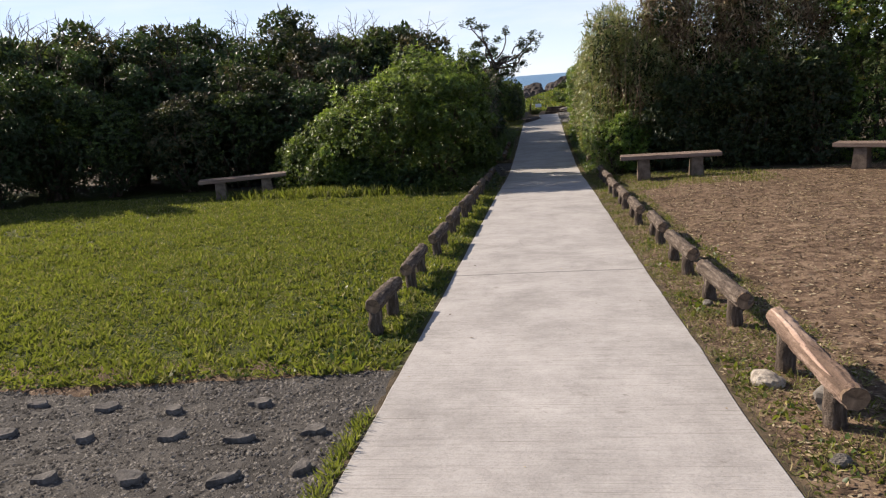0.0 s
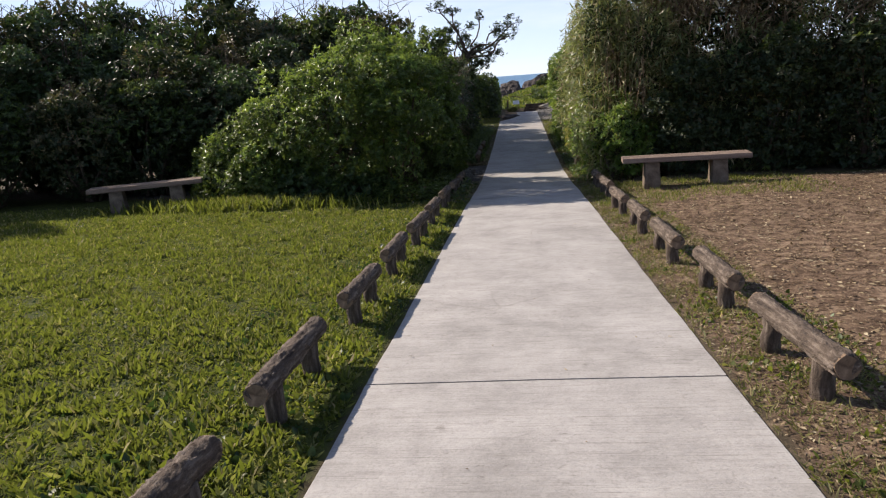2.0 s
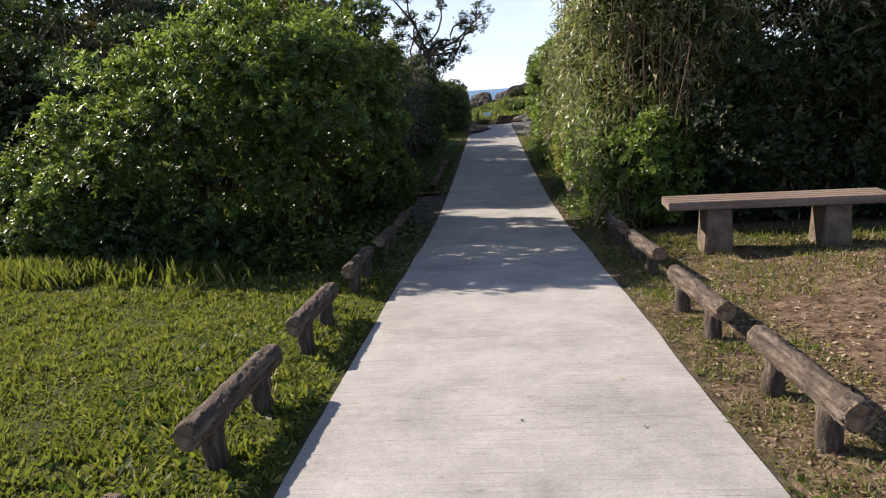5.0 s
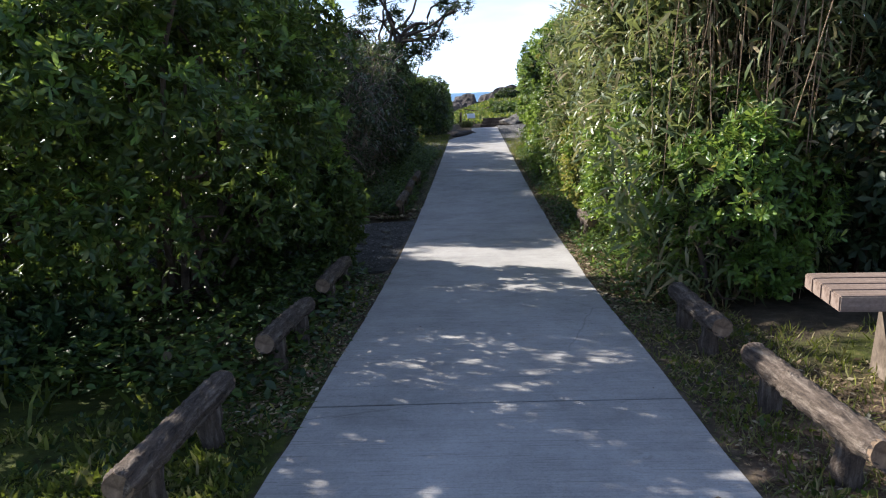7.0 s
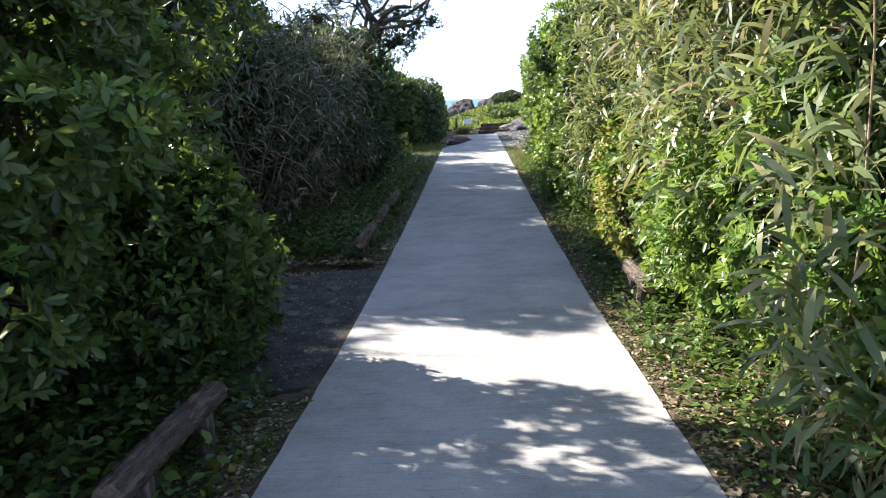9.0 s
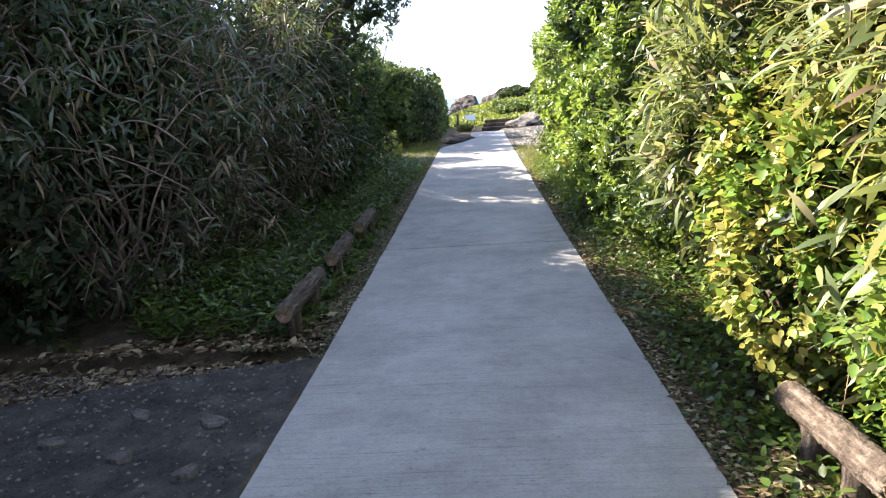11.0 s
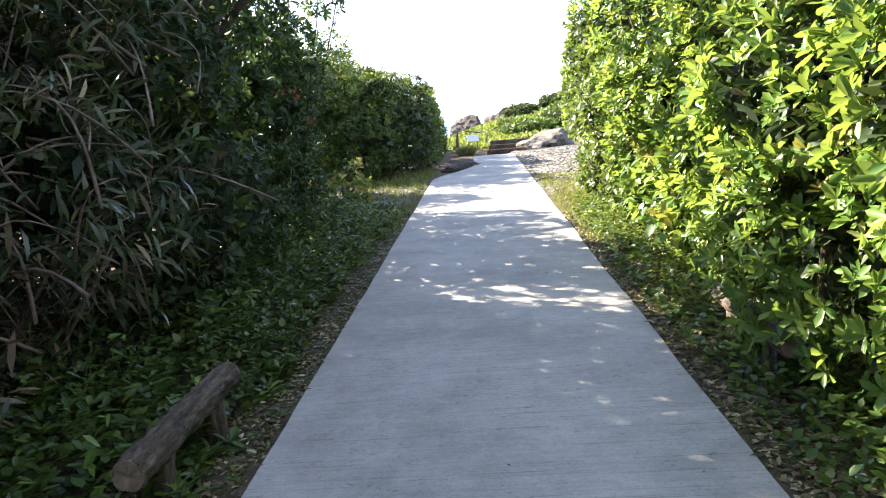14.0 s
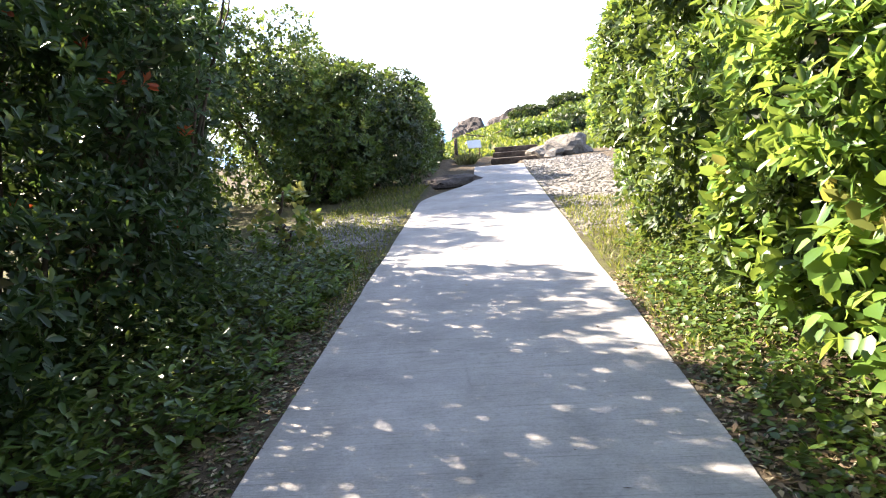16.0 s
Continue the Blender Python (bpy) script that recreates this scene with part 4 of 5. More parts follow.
# the hedge on the sunlit side
S = "sunlit hedge beside the path"
# darker glossy leaves paint the part shade on some of these plants
RIGHT_HEDGE = [(2.1, 16.3, 3.6, "reed", 1.05, 0.9), (2.0, 17.6, 3.5, "reed", 1.0, 0.9), (1.95, 18.9, 3.3, "reed", 0.95, 0.9), (1.95, 20.2, 3.1, "reed", 0.95, 0.9), (1.9, 21.5, 2.9, "glossy", 0.95, 0.95), (1.9, 22.8, 2.9, "bright", 0.95, 0.95), (1.9, 24.1, 2.8, "bright", 0.95, 0.95), (1.9, 25.4, 2.7, "bright", 0.97, 0.95), (1.95, 26.6, 2.7, "bright", 0.98, 0.9), (2.05, 27.9, 2.6, "glossy", 1.0, 0.95), (2.2, 29.3, 2.6, "glossy", 1.0, 1.0), (2.32, 30.8, 2.5, "glossy", 1.0, 1.0), (2.5, 32.4, 2.45, "glossy", 1.0, 1.1), (2.75, 34.2, 2.2, "bright", 1.0, 1.1), (3.2, 36.2, 1.8, "bright", 1.0, 1.1)]
for n, (x, y, h, kind, rx, ry) in enumerate(RIGHT_HEDGE):
    words = {"reed": "tall reed-like shrub with long drooping grey-green leaves and brown stalks", "bright": "bright green glossy evergreen hedge shrub in the sun", "glossy": "glossy evergreen hedge shrub, shade and lit tips put into leaf colour", "broad": "broad-leaved sunlit green shrub with some yellow leaves"}[kind]
    shrub("hedge_shrub", words, "shrub", kind, column(x, y, h, rx, ry, 400 + n), 3300 if kind != "reed" else 2700, 410 + n, 0.02 if kind == "bright" else 0.45 if kind == "glossy" else 0.05, S, 14 if kind == "reed" else 7, trunk_mat=REED_STALK if kind == "reed" else None, thick=0.02 if kind == "reed" else 0.03)
# the fourth bush gets darker leaves to stand in for shade on it
for n, (x, y, h) in enumerate([(1.75, 15.7, 1.5), (1.62, 16.6, 1.7), (1.56, 17.6, 1.5), (1.62, 20.4, 2.0)]):
    z = float(rise(y))
    shrub("undergrowth_shrub", "glossy bright green bush at the reeds' foot", "shrub", "glossy" if n == 3 else "bright", [(x, y, z + 0.55 * h, 0.55, 0.7, 0.4 * h), (x + 0.1, y + 0.25, z + 0.75 * h, 0.45, 0.5, 0.28 * h), (x - 0.08, y - 0.3, z + 0.6 * h, 0.4, 0.4, 0.25 * h), (x + 0.12, y, z + 0.25 * h, 0.42, 0.6, 0.2 * h)], 1900, 450 + n, 0.2 if n == 3 else 0.02, S, 6, size=0.85, rough=0.36)
for n, (x, y, h, share) in enumerate([(1.72, 18.5, 1.3, 0.12), (1.52, 19.35, 1.55, 0.55)]):
    z = float(rise(y))
    shrub("undergrowth_shrub", "broad-leaved sunlit bush with yellowing leaves at the reeds' foot", "shrub", "broad", [(x, y, z + 0.5 * h, 0.5, 0.55, 0.42 * h), (x + 0.08, y + 0.2, z + 0.8 * h, 0.42, 0.45, 0.25 * h), (x, y - 0.3, z + 0.65 * h, 0.4, 0.35, 0.25 * h)], 2000, 460 + n, share, S, 5, size=0.6)
for n, (x, y, h) in enumerate([(1.7, 26.2, 1.5), (1.75, 27.5, 1.3)]):
    z = float(rise(y))
    shrub("undergrowth_shrub", "loose large-leaved pale green bush leaning out of the hedge", "shrub", "broad", [(x, y, z + 0.5 * h, 0.5, 0.6, 0.42 * h), (x - 0.1, y + 0.2, z + 0.8 * h, 0.35, 0.4, 0.3 * h), (x - 0.05, y - 0.3, z + 0.35 * h, 0.45, 0.4, 0.25 * h)], 520, 470 + n, 0.08, S, 6, size=1.15, core=0.3)

shrub("sapling", "thin sapling with sparse ragged leaf tufts above the hedge", "tree", "deep", [(-2.3, 28.5, 1.0, 0.2, 0.2, 0.3), (-1.5, 28.4, 1.85, 0.24, 0.24, 0.14), (-1.7, 28.5, 2.2, 0.3, 0.26, 0.2), (-1.4, 28.3, 2.55, 0.2, 0.2, 0.14), (-1.85, 28.6, 2.7, 0.26, 0.2, 0.16), (-1.3, 28.4, 2.15, 0.16, 0.16, 0.1)], 230, 485, 0.2, "", 9, core=0, thick=0.016)
shrub("young_shrub", "small yellow-green sunlit sprig at the hedge's end", "shrub", "yellowing", [(-1.75, 30.0, -0.25, 0.35, 0.3, 0.3), (-1.65, 29.9, -0.05, 0.2, 0.2, 0.25)], 70, 480, 0.3, "", 4, core=0)

# tall thicket behind the benches
T = "tall thicket round the clearing"
for n, (x, y, h) in enumerate([(3.5, 16.2, 4.2), (5.1, 16.0, 4.6), (6.95, 15.0, 4.5), (8.4, 15.0, 5.0), (10.2, 14.2, 5.2)]):
    kind = "reed" if n in (0, 1, 3) else "bright" if n == 2 else "dark"
    shrub("thicket_shrub", {"reed": "tall dry reed thicket with brown and grey-green leaves", "bright": "tall vivid green leafy shrub in the thicket", "dark": "tall brown and dark green thicket"}[kind], "shrub", kind,
          column(x, y, h, 1.15, 0.9, 500 + n), 3000, 510 + n, 0.75 if kind == "reed" else 0.1, T, 18 if kind == "reed" else 8, trunk_mat=REED_STALK if kind == "reed" else None, size=1.1, thick=0.02)
for n, (x, y, h) in enumerate([(2.6, 20.5, 3.6), (3.2, 23.5, 3.2), (3.4, 26.8, 3.0), (3.6, 30.0, 2.5), (12.5, 12.5, 5.0), (13.5, 9.0, 5.0), (14.0, 5.5, 5.0), (3.9, 17.6, 5.0), (5.6, 17.6, 5.4), (7.4, 17.2, 5.6), (9.2, 16.6, 5.8), (11.0, 15.6, 6.0)]):
    shrub("thicket_shrub", "dark green leafy thicket behind the hedge", "shrub", "dark", column(x + 0.6, y, h, 1.4, 1.7, 540 + n), 1300, 550 + n, 0.1, T, 5, size=1.3)

# dark-leaved bushes paint the deep shade low in the thicket
for n, (x, y, h) in enumerate([(3.0, 15.5, 2.1), (4.3, 15.25, 2.4), (5.6, 15.0, 2.4), (8.2, 14.2, 2.2), (9.6, 13.6, 2.3)]):
    shrub("thicket_shrub", "low bush at the thicket's foot, its shade put into dark leaves", "shrub", "dark", column(x, y, h, 0.85, 0.6, 580 + n), 1200, 590 + n, 0.25, T, 6)

# the wood behind the lawn: a few trees, repeated


def wood_tree(seed, h):
    r = np.random.default_rng(seed)
    blobs = [(0, 0, h * 0.42, 1.5, 1.5, h * 0.4)]
    for _ in range(9):
        a, q = r.uniform(0, 6.28), r.uniform(0.5, 1.35)
        blobs.append((q * math.cos(a), q * math.sin(a), h * r.uniform(0.3, 0.9), r.uniform(0.5, 0.9), r.uniform(0.5, 0.9), r.uniform(0.3, 0.55)))
    root = thing("tree", pose(0, 0, 0), "dark evergreen coastal tree with bare twigs at its top", "tree", "wood behind the lawn")
    B = np.asarray(blobs)
    i = r.choice(len(B), 2600, p=(B[:, 3] * B[:, 5]) / (B[:, 3] * B[:, 5]).sum())
    d = unit(r.normal(size=(2600, 3)))
    p = B[i, :3] + d * B[i, 3:] * (1 - np.abs(r.normal(0, 0.13, 2600)))[:, None]
    keep = p[:, 2] > 0.1
    p, d = p[keep], d[keep]
    a = rosettes(r, p, d, 6, 0.12)
    # lighter leaves on upward sides paint lit tips and vary the green
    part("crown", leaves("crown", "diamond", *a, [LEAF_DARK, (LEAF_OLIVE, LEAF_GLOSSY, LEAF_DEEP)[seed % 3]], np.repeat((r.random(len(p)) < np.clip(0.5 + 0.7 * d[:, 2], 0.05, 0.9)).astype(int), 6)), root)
    # dark filler leaves paint the shade inside the crown and close its gaps
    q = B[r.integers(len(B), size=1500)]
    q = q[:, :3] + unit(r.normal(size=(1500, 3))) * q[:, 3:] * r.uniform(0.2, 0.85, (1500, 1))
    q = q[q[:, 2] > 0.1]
    part("inner_leaves", leaves("inner_leaves", "diamond", q, r.normal(size=q.shape), r.normal(size=q.shape), r.uniform(0.18, 0.3, len(q)), [LEAF_DARK]), root, "inner leaves whose dark colour stands in for shade")
    for k in range(7):
        foot = np.array([0.15 * r.normal(), 0.15 * r.normal(), -0.1])
        tip = B[1 + k % 9, :3]
        s = np.linspace(0, 1, 8)[:, None]
        pts = foot * (1 - s) + tip * s + 0.12 * np.sin(s * 3.1) * r.normal(size=3) + 0.04 * r.normal(size=(8, 3)) * s
        part("trunk", tubes("trunk", [(pts, 0.06 * np.linspace(1, 0.3, 8))], TWIG, 6), root)
    for k in range(9):
        a0, q0 = r.uniform(0, 6.28), r.uniform(0, 1.2)
        foot = np.array([q0 * math.cos(a0), q0 * math.sin(a0), h * 0.75])
        tip = foot + np.array([0.35 * r.normal(), 0.35 * r.normal(), h * r.uniform(0.1, 0.24)])
        s = np.linspace(0, 1, 6)[:, None]
        pts = foot * (1 - s) + tip * s + np.c_[0.1 * np.sin(s * 6 + k), 0.1 * np.cos(s * 5 + 2 * k), 0 * s] * s + 0.04 * r.normal(size=(6, 3)) * s
        runs = [(pts, 0.014 * np.linspace(1, 0.35, 6))]
        for _ in range(2):
            t2 = pts[3] + np.array([0.25 * r.normal(), 0.25 * r.normal(), 0.22])
            runs.append((pts[3] * (1 - s) + t2 * s + 0.03 * r.normal(size=(6, 3)) * s, 0.008 * np.linspace(1, 0.4, 6)))
        part("bare_twig", tubes("bare_twig", runs, TWIG, 4), root, "bare grey twig")
    return root


# the tree at (-3.8, 25.9) is added to block sun from the path
WOOD = [(-3.6, 22.6, 3.7), (-5.2, 21.9, 4.2), (-6.8, 20.6, 4.3), (-8.4, 19.8, 4.3), (-10.2, 19.3, 4.2), (-12.0, 18.6, 4.4), (-13.9, 17.6, 4.6), (-12.2, 15.4, 3.4), (-14.2, 13.6, 3.8), (-15.8, 11.4, 4.2), (-9.6, 17.4, 3.4), (-7.6, 18.2, 3.4), (-16.5, 15.5, 4.8), (-17.5, 8.0, 4.4), (-7.6, 22.9, 4.5), (-10.4, 22.2, 4.6), (-13.4, 21.0, 4.8), (-9.0, 16.1, 2.5), (-10.8, 15.6, 2.8), (-12.6, 13.9, 2.6), (-14.0, 11.2, 2.9), (-8.0, 17.0, 2.8), (-6.3, 17.8, 3.0), (-4.6, 17.6, 2.8), (-15.6, 19.2, 5.0), (-17.8, 12.6, 4.8), (-18.5, 16.5, 5.2), (-11.6, 20.2, 4.5), (-9.2, 21.0, 4.5), (-4.3, 24.8, 3.5), (-3.6, 23.7, 3.5), (-3.8, 25.9, 3.2), (-4.4, 22.3, 4.2), (-6.0, 22.3, 4.4), (-4.7, 26.9, 2.8), (-4.4, 28.8, 2.1)]
TREES = [wood_tree(601, 4.3), wood_tree(602, 4.3), wood_tree(603, 4.3)]
r1 = np.random.default_rng(77)
for n, (x, y, h) in enumerate(WOOD):
    h *= 1.13
    m = pose(x, y, float(ground_z(x, y)), 0, 0, float(r1.uniform(0, 360))) @ Matrix.Diagonal((h / 4.3, h / 4.3, h / 4.3 * float(r1.uniform(0.92, 1.05)), 1))
    if n < 3:
        TREES[n].matrix_basis = m
    else:
        c = copy_thing(TREES[n % 3], pose(0, 0, 0))
        c.matrix_basis = m


def twisted_tree(x, y):
    """The leaning wind-shaped tree whose ragged tufts stand against the sky."""
    r = np.random.default_rng(88)
    z = float(rise(y))
    root = thing("wind_shaped_tree", pose(x, y, z), "wind-shaped tree with twisted limbs and dark ragged tufts against the sky", "tree")
    s = np.linspace(0, 1, 9)[:, None]
    trunk = np.array([0, 0, -0.1]) * (1 - s) + np.array([1.5, -0.2, 2.9]) * s + np.c_[0.14 * np.sin(s * 5), 0.1 * np.cos(s * 4), 0 * s]
    part("trunk", tubes("trunk", [(trunk, 0.11 * np.linspace(1, 0.6, 9))], TWIG, 9), root)
    tips = [(-0.2, 4.35, 0.3), (0.25, 4.3, 0.2), (0.35, 3.75, 0.38), (0.2, 3.3, 0.4), (1.1, 4.05, 0.2), (1.75, 3.6, 0.3), (2.15, 3.7, 0.26), (1.9, 3.25, 0.2), (1.0, 3.1, 0.3), (1.45, 2.85, 0.24), (1.1, 2.55, 0.3), (-0.3, 3.0, 0.45), (0.4, 2.6, 0.45)]
    tufts = []
    for tx, tz, size in tips:
        t = np.array([tx + 0.7, -0.35 + 0.35 * r.normal(), tz])
        a = trunk[r.integers(5, 9)]
        pts = a * (1 - s) + t * s + np.c_[0.16 * np.sin(s * 7 + r.uniform(0, 6)), 0.13 * np.cos(s * 6 + r.uniform(0, 6)), 0.12 * np.sin(s * 9)] * np.sin(s * 3.14)
        runs = [(pts, 0.042 * np.linspace(1, 0.4, 9))]
        for _ in range(5):
            o = np.array([size * r.normal(), size * r.normal(), 0.4 * size * r.normal()]) * 0.75
            tufts.append((*(t + o), size * r.uniform(0.3, 0.6), size * r.uniform(0.3, 0.6), size * r.uniform(0.2, 0.4)))
            runs.append((pts[7] * (1 - s) + (t + o * 1.35) * s + 0.02 * r.normal(size=(9, 3)), 0.013 * np.linspace(1, 0.4, 9)))
        part("limb", tubes("limb", runs, TWIG, 6), root)
    B = np.array(tufts)
    i = r.choice(len(B), 2300, p=B[:, 3] ** 2 / (B[:, 3] ** 2).sum())
    p = B[i, :3] + unit(r.normal(size=(2300, 3))) * B[i, 3:] * r.uniform(0.1, 1.6, (2300, 1)) ** 0.7 + 0.03 * r.normal(size=(2300, 3))
    a = rosettes(r, p, np.tile([0, 0, 1.0], (2300, 1)), 6, 0.07)
    part("crown", leaves("crown", "diamond", *a, [LEAF_DARK]), root)


twisted_tree(-2.95, 26.6)

# ---- grass, weeds and litter ----


def stuff(name, label, category, me):
    return tagged(part(name, me), label, category, kind="stuff")


def blades(name, label, x, y, seed, low, high, mats, shape="blade", lean=0.55, share=0.0, tuft=0.0):
    r = np.random.default_rng(seed)
    n = len(x)
    p = np.c_[x, y, ground_z(x, y) - 0.004]
    way = np.c_[lean * r.normal(size=(n, 2)), np.ones(n)]
    face = np.c_[r.normal(size=(n, 2)), 0.3 * np.ones(n)]
    which = (r.random(n) < share).astype(int)
    return stuff(name, label, "grass", leaves(name, shape, p, way, face, r.uniform(low, high, n) * (1 + tuft * lumps(p * [1, 1, 0], 0.42, seed) + 0.6 * tuft * lumps(p * [1, 1, 0], 0.17, seed + 2)).clip(0.5, 1.8), mats, which))


def field(n, x0, x1, y0, y1, seed, patch=0.0, size=1.2):
    r = np.random.default_rng(seed)
    x, y = r.uniform(x0, x1, n), r.uniform(y0, y1, n)
    if patch:
        keep = r.random(n) < 1 - patch * (0.5 + 0.5 * lumps(np.c_[x, y, 0 * x], size, seed + 1) * 1.6)
        x, y = x[keep], y[keep]
    return x, y


def lawn_edge(x):
    return 3.5 + (x + 1) * 0.2 + 0.06 * np.sin(x * 5) + 0.1 * lumps(np.stack([x, 0 * x, 0 * x], -1), 0.25, 77)


x, y = field(330000, -6.5, -0.93, 2.7, 13.2, 900, 0.35)
k = y > lawn_edge(x)
blades("lawn_grass", "short sunlit green lawn grass", x[k], y[k], 901, 0.014, 0.05, [GRASS, GRASS_DRY], "turf", lean=1.25, share=0.14, tuft=0.6)
x, y = field(100000, -12, -5.5, 1.5, 15.5, 902, 0.4)
k = (y > lawn_edge(x)) & (y < 14.6)
blades("lawn_grass", "short green lawn grass farther from the path", x[k], y[k], 903, 0.03, 0.08, [GRASS, GRASS_DRY], "turf", lean=1.1, share=0.12, tuft=0.5)
x, y = field(80000, -7.5, -0.95, 2.6, 13.8, 904, 0.9, 1.4)
k = y > lawn_edge(x)
blades("clover", "small round clover leaves in the lawn", x[k], y[k], 905, 0.016, 0.036, [GRASS, LEAF_DEEP], "broad", 1.3, 0.3)
r5 = np.random.default_rng(963)
cx, cy = r5.uniform(-9.5, -1.0, 5200), r5.uniform(3.2, 13.6, 5200)
k = lumps(np.c_[cx, cy, 0 * cx], 1.1, 62) > -0.25
cx, cy = cx[k], cy[k]
x, y = np.repeat(cx, 14) + 0.03 * r5.normal(size=14 * len(cx)), np.repeat(cy, 14) + 0.03 * r5.normal(size=14 * len(cx))
k = y > lawn_edge(x)
blades("lawn_tufts", "thicker tufts of grass standing out of the lawn", x[k], y[k], 964, 0.04, 0.085, [GRASS, GRASS_DRY], "turf", 0.7, 0.1)
r3 = np.random.default_rng(906)
x, y = r3.normal(-4.6, 0.85, 7000), r3.normal(14.0, 0.33, 7000)
k = (abs(lumps(np.c_[x, y, 0 * x], 0.7, 61)) < 0.45) & (y > 13.3)
x, y = x[k], y[k]
blades("tall_grass", "taller fresh grass before the rounded shrub", x, y, 907, 0.06, 0.26, [GRASS], lean=0.3)
x, y = field(8000, -2.0, -0.95, 3.6, 16.5, 908, 0.9, 0.9)
blades("weeds", "tufts of green weeds round the log rails", x, y, 909, 0.025, 0.06, [GRASS, LEAF_DEEP], "broad", 0.9, 0.45)
x, y = field(40000, 0.905, 1.65, 0.5, 15.5, 910, 0.9, 0.55)
blades("verge_grass", "thin half-dry grass on the verge", x, y, 911, 0.02, 0.06, [GRASS_DRY, GRASS, LEAF_DRY], lean=1.2, share=0.22)
r4 = np.random.default_rng(961)
cx, cy = r4.uniform(0.95, 1.6, 80), r4.uniform(1.5, 15, 80)
x, y = np.repeat(cx, 40) + 0.06 * r4.normal(size=3200), np.repeat(cy, 40) + 0.08 * r4.normal(size=3200)
k = x > 0.92
blades("verge_weeds", "scattered small green tufts on the dry verge", x[k], y[k], 962, 0.015, 0.045, [GRASS, LEAF_GLOSSY], "broad", 1.0, 0.3)
x, y = field(9000, 1.0, 4.2, 12.0, 14.8, 912, 0.9, 0.8)
blades("verge_grass", "thin green grass under the bench", x, y, 913, 0.03, 0.08, [GRASS, GRASS_DRY], share=0.35)
x, y = field(1500, -1.12, -0.9, 1.9, 2.85, 914)
k = x > -1.1 + 0.12 * (y - 2)
blades("grass_tuft", "strip of bright grass between asphalt and concrete", x[k], y[k], 915, 0.03, 0.08, [GRASS])
for n, (x0, x1, y0, y1, m) in enumerate([(-2.1, -0.93, 28, 36, 9000), (0.95, 1.9, 27.3, 33, 8000)]):
    x, y = field(m, x0, x1, y0, y1, 920 + n, 0.7, 0.9)
    blades("verge_grass", "short yellow-green grass beside the path", x, y, 925 + n, 0.03, 0.09, [GRASS, GRASS_DRY], share=0.3)
x, y = field(26000, -2.0, 14, 42, 66, 930, 0.5, 2.0)
blades("hill_growth", "low green scrub on the coastal hill", x, y, 931, 0.07, 0.22, [LEAF_GLOSSY, GRASS], "broad", 0.9, 0.55)


def weeds(name, label, x0, x1, y0, y1, n, seed, mats, size):
    r = np.random.default_rng(seed)
    x, y = field(n, x0, x1, y0, y1, seed, 0.6, 0.7)
    h = r.uniform(0.03, 0.28, len(x)) * np.clip((abs(x) - 0.93) * 1.8, 0.08, 1)
    p = np.c_[x, y, ground_z(x, y) + h]
    way = np.c_[r.normal(size=(len(x), 2)), 0.25 + 0.3 * r.normal(size=len(x))]
    face = np.c_[0.4 * r.normal(size=(len(x), 2)), np.ones(len(x))]
    return stuff(name, label, "weeds", leaves(name, "broad", p, way, face, size * r.uniform(0.5, 1.2, len(x)), mats, (r.random(len(x)) < 0.15).astype(int)))


weeds("ground_cover", "low broad-leaved green weeds under the hedge", -2.1, -1.12, 20.45, 30, 9000, 940, [LEAF_GLOSSY, LEAF_DEEP], 0.06)
weeds("ground_cover", "low shaded green weeds under the shrub", -2.4, -1.1, 13.8, 17.3, 5000, 942, [LEAF_GLOSSY, LEAF_DARK], 0.065)
weeds("ground_cover", "low ivy and weeds at the hedge's foot", 1.0, 1.6, 15.6, 29, 13000, 944, [LEAF_GLOSSY, LEAF_BRIGHT], 0.05)


def herbs(name, label, x0, x1, y0, y1, n, seed, mats, low, high, size):
    """Upright leafy stalks; they stand taller away from the path."""
    r = np.random.default_rng(seed)
    x, y = field(n, x0, x1, y0, y1, seed, 0.8, 0.6)
    m, per = len(x), 11
    tall = r.uniform(low, high, m) * np.clip((abs(x) - 0.98) * 2.2, 0.12, 1.0)
    lean = 0.18 * r.normal(size=(m, 2))
    up = np.tile(np.linspace(0.12, 1.0, per), m)
    i = np.repeat(np.arange(m), per)
    h = tall[i] * up
    p = np.c_[x[i] + lean[i, 0] * h, y[i] + lean[i, 1] * h, ground_z(x, y)[i] + h]
    a = np.tile(np.arange(per) * 2.4, m) + r.uniform(0, 6.28, m)[i]
    way = np.c_[np.cos(a), np.sin(a), 0.35 + 0.3 * r.normal(size=len(a))]
    face = np.c_[-0.3 * np.cos(a), -0.3 * np.sin(a), np.ones(len(a))] + 0.2 * r.normal(size=(len(a), 3))
    return stuff(name, label, "weeds", leaves(name, "oval", p, way, face, size * r.uniform(0.6, 1.2, len(a)) * (1.15 - 0.45 * up), mats, (r.random(m) < 0.25).astype(int)[i]))


herbs("ground_cover", "upright leafy green herbs under the hedge", -2.3, -1.05, 20.5, 29.8, 2100, 945, [LEAF_GLOSSY, LEAF_BRIGHT], 0.12, 0.5, 0.085)
herbs("ground_cover", "shaded leafy herbs under the big shrub", -3.2, -1.35, 13.9, 17.2, 520, 946, [LEAF_GLOSSY, LEAF_DEEP], 0.1, 0.4, 0.085)
herbs("ground_cover", "leafy herbs at the sunny hedge's foot", 1.15, 1.7, 15.4, 30, 900, 947, [LEAF_GLOSSY, LEAF_BRIGHT], 0.1, 0.35, 0.07)


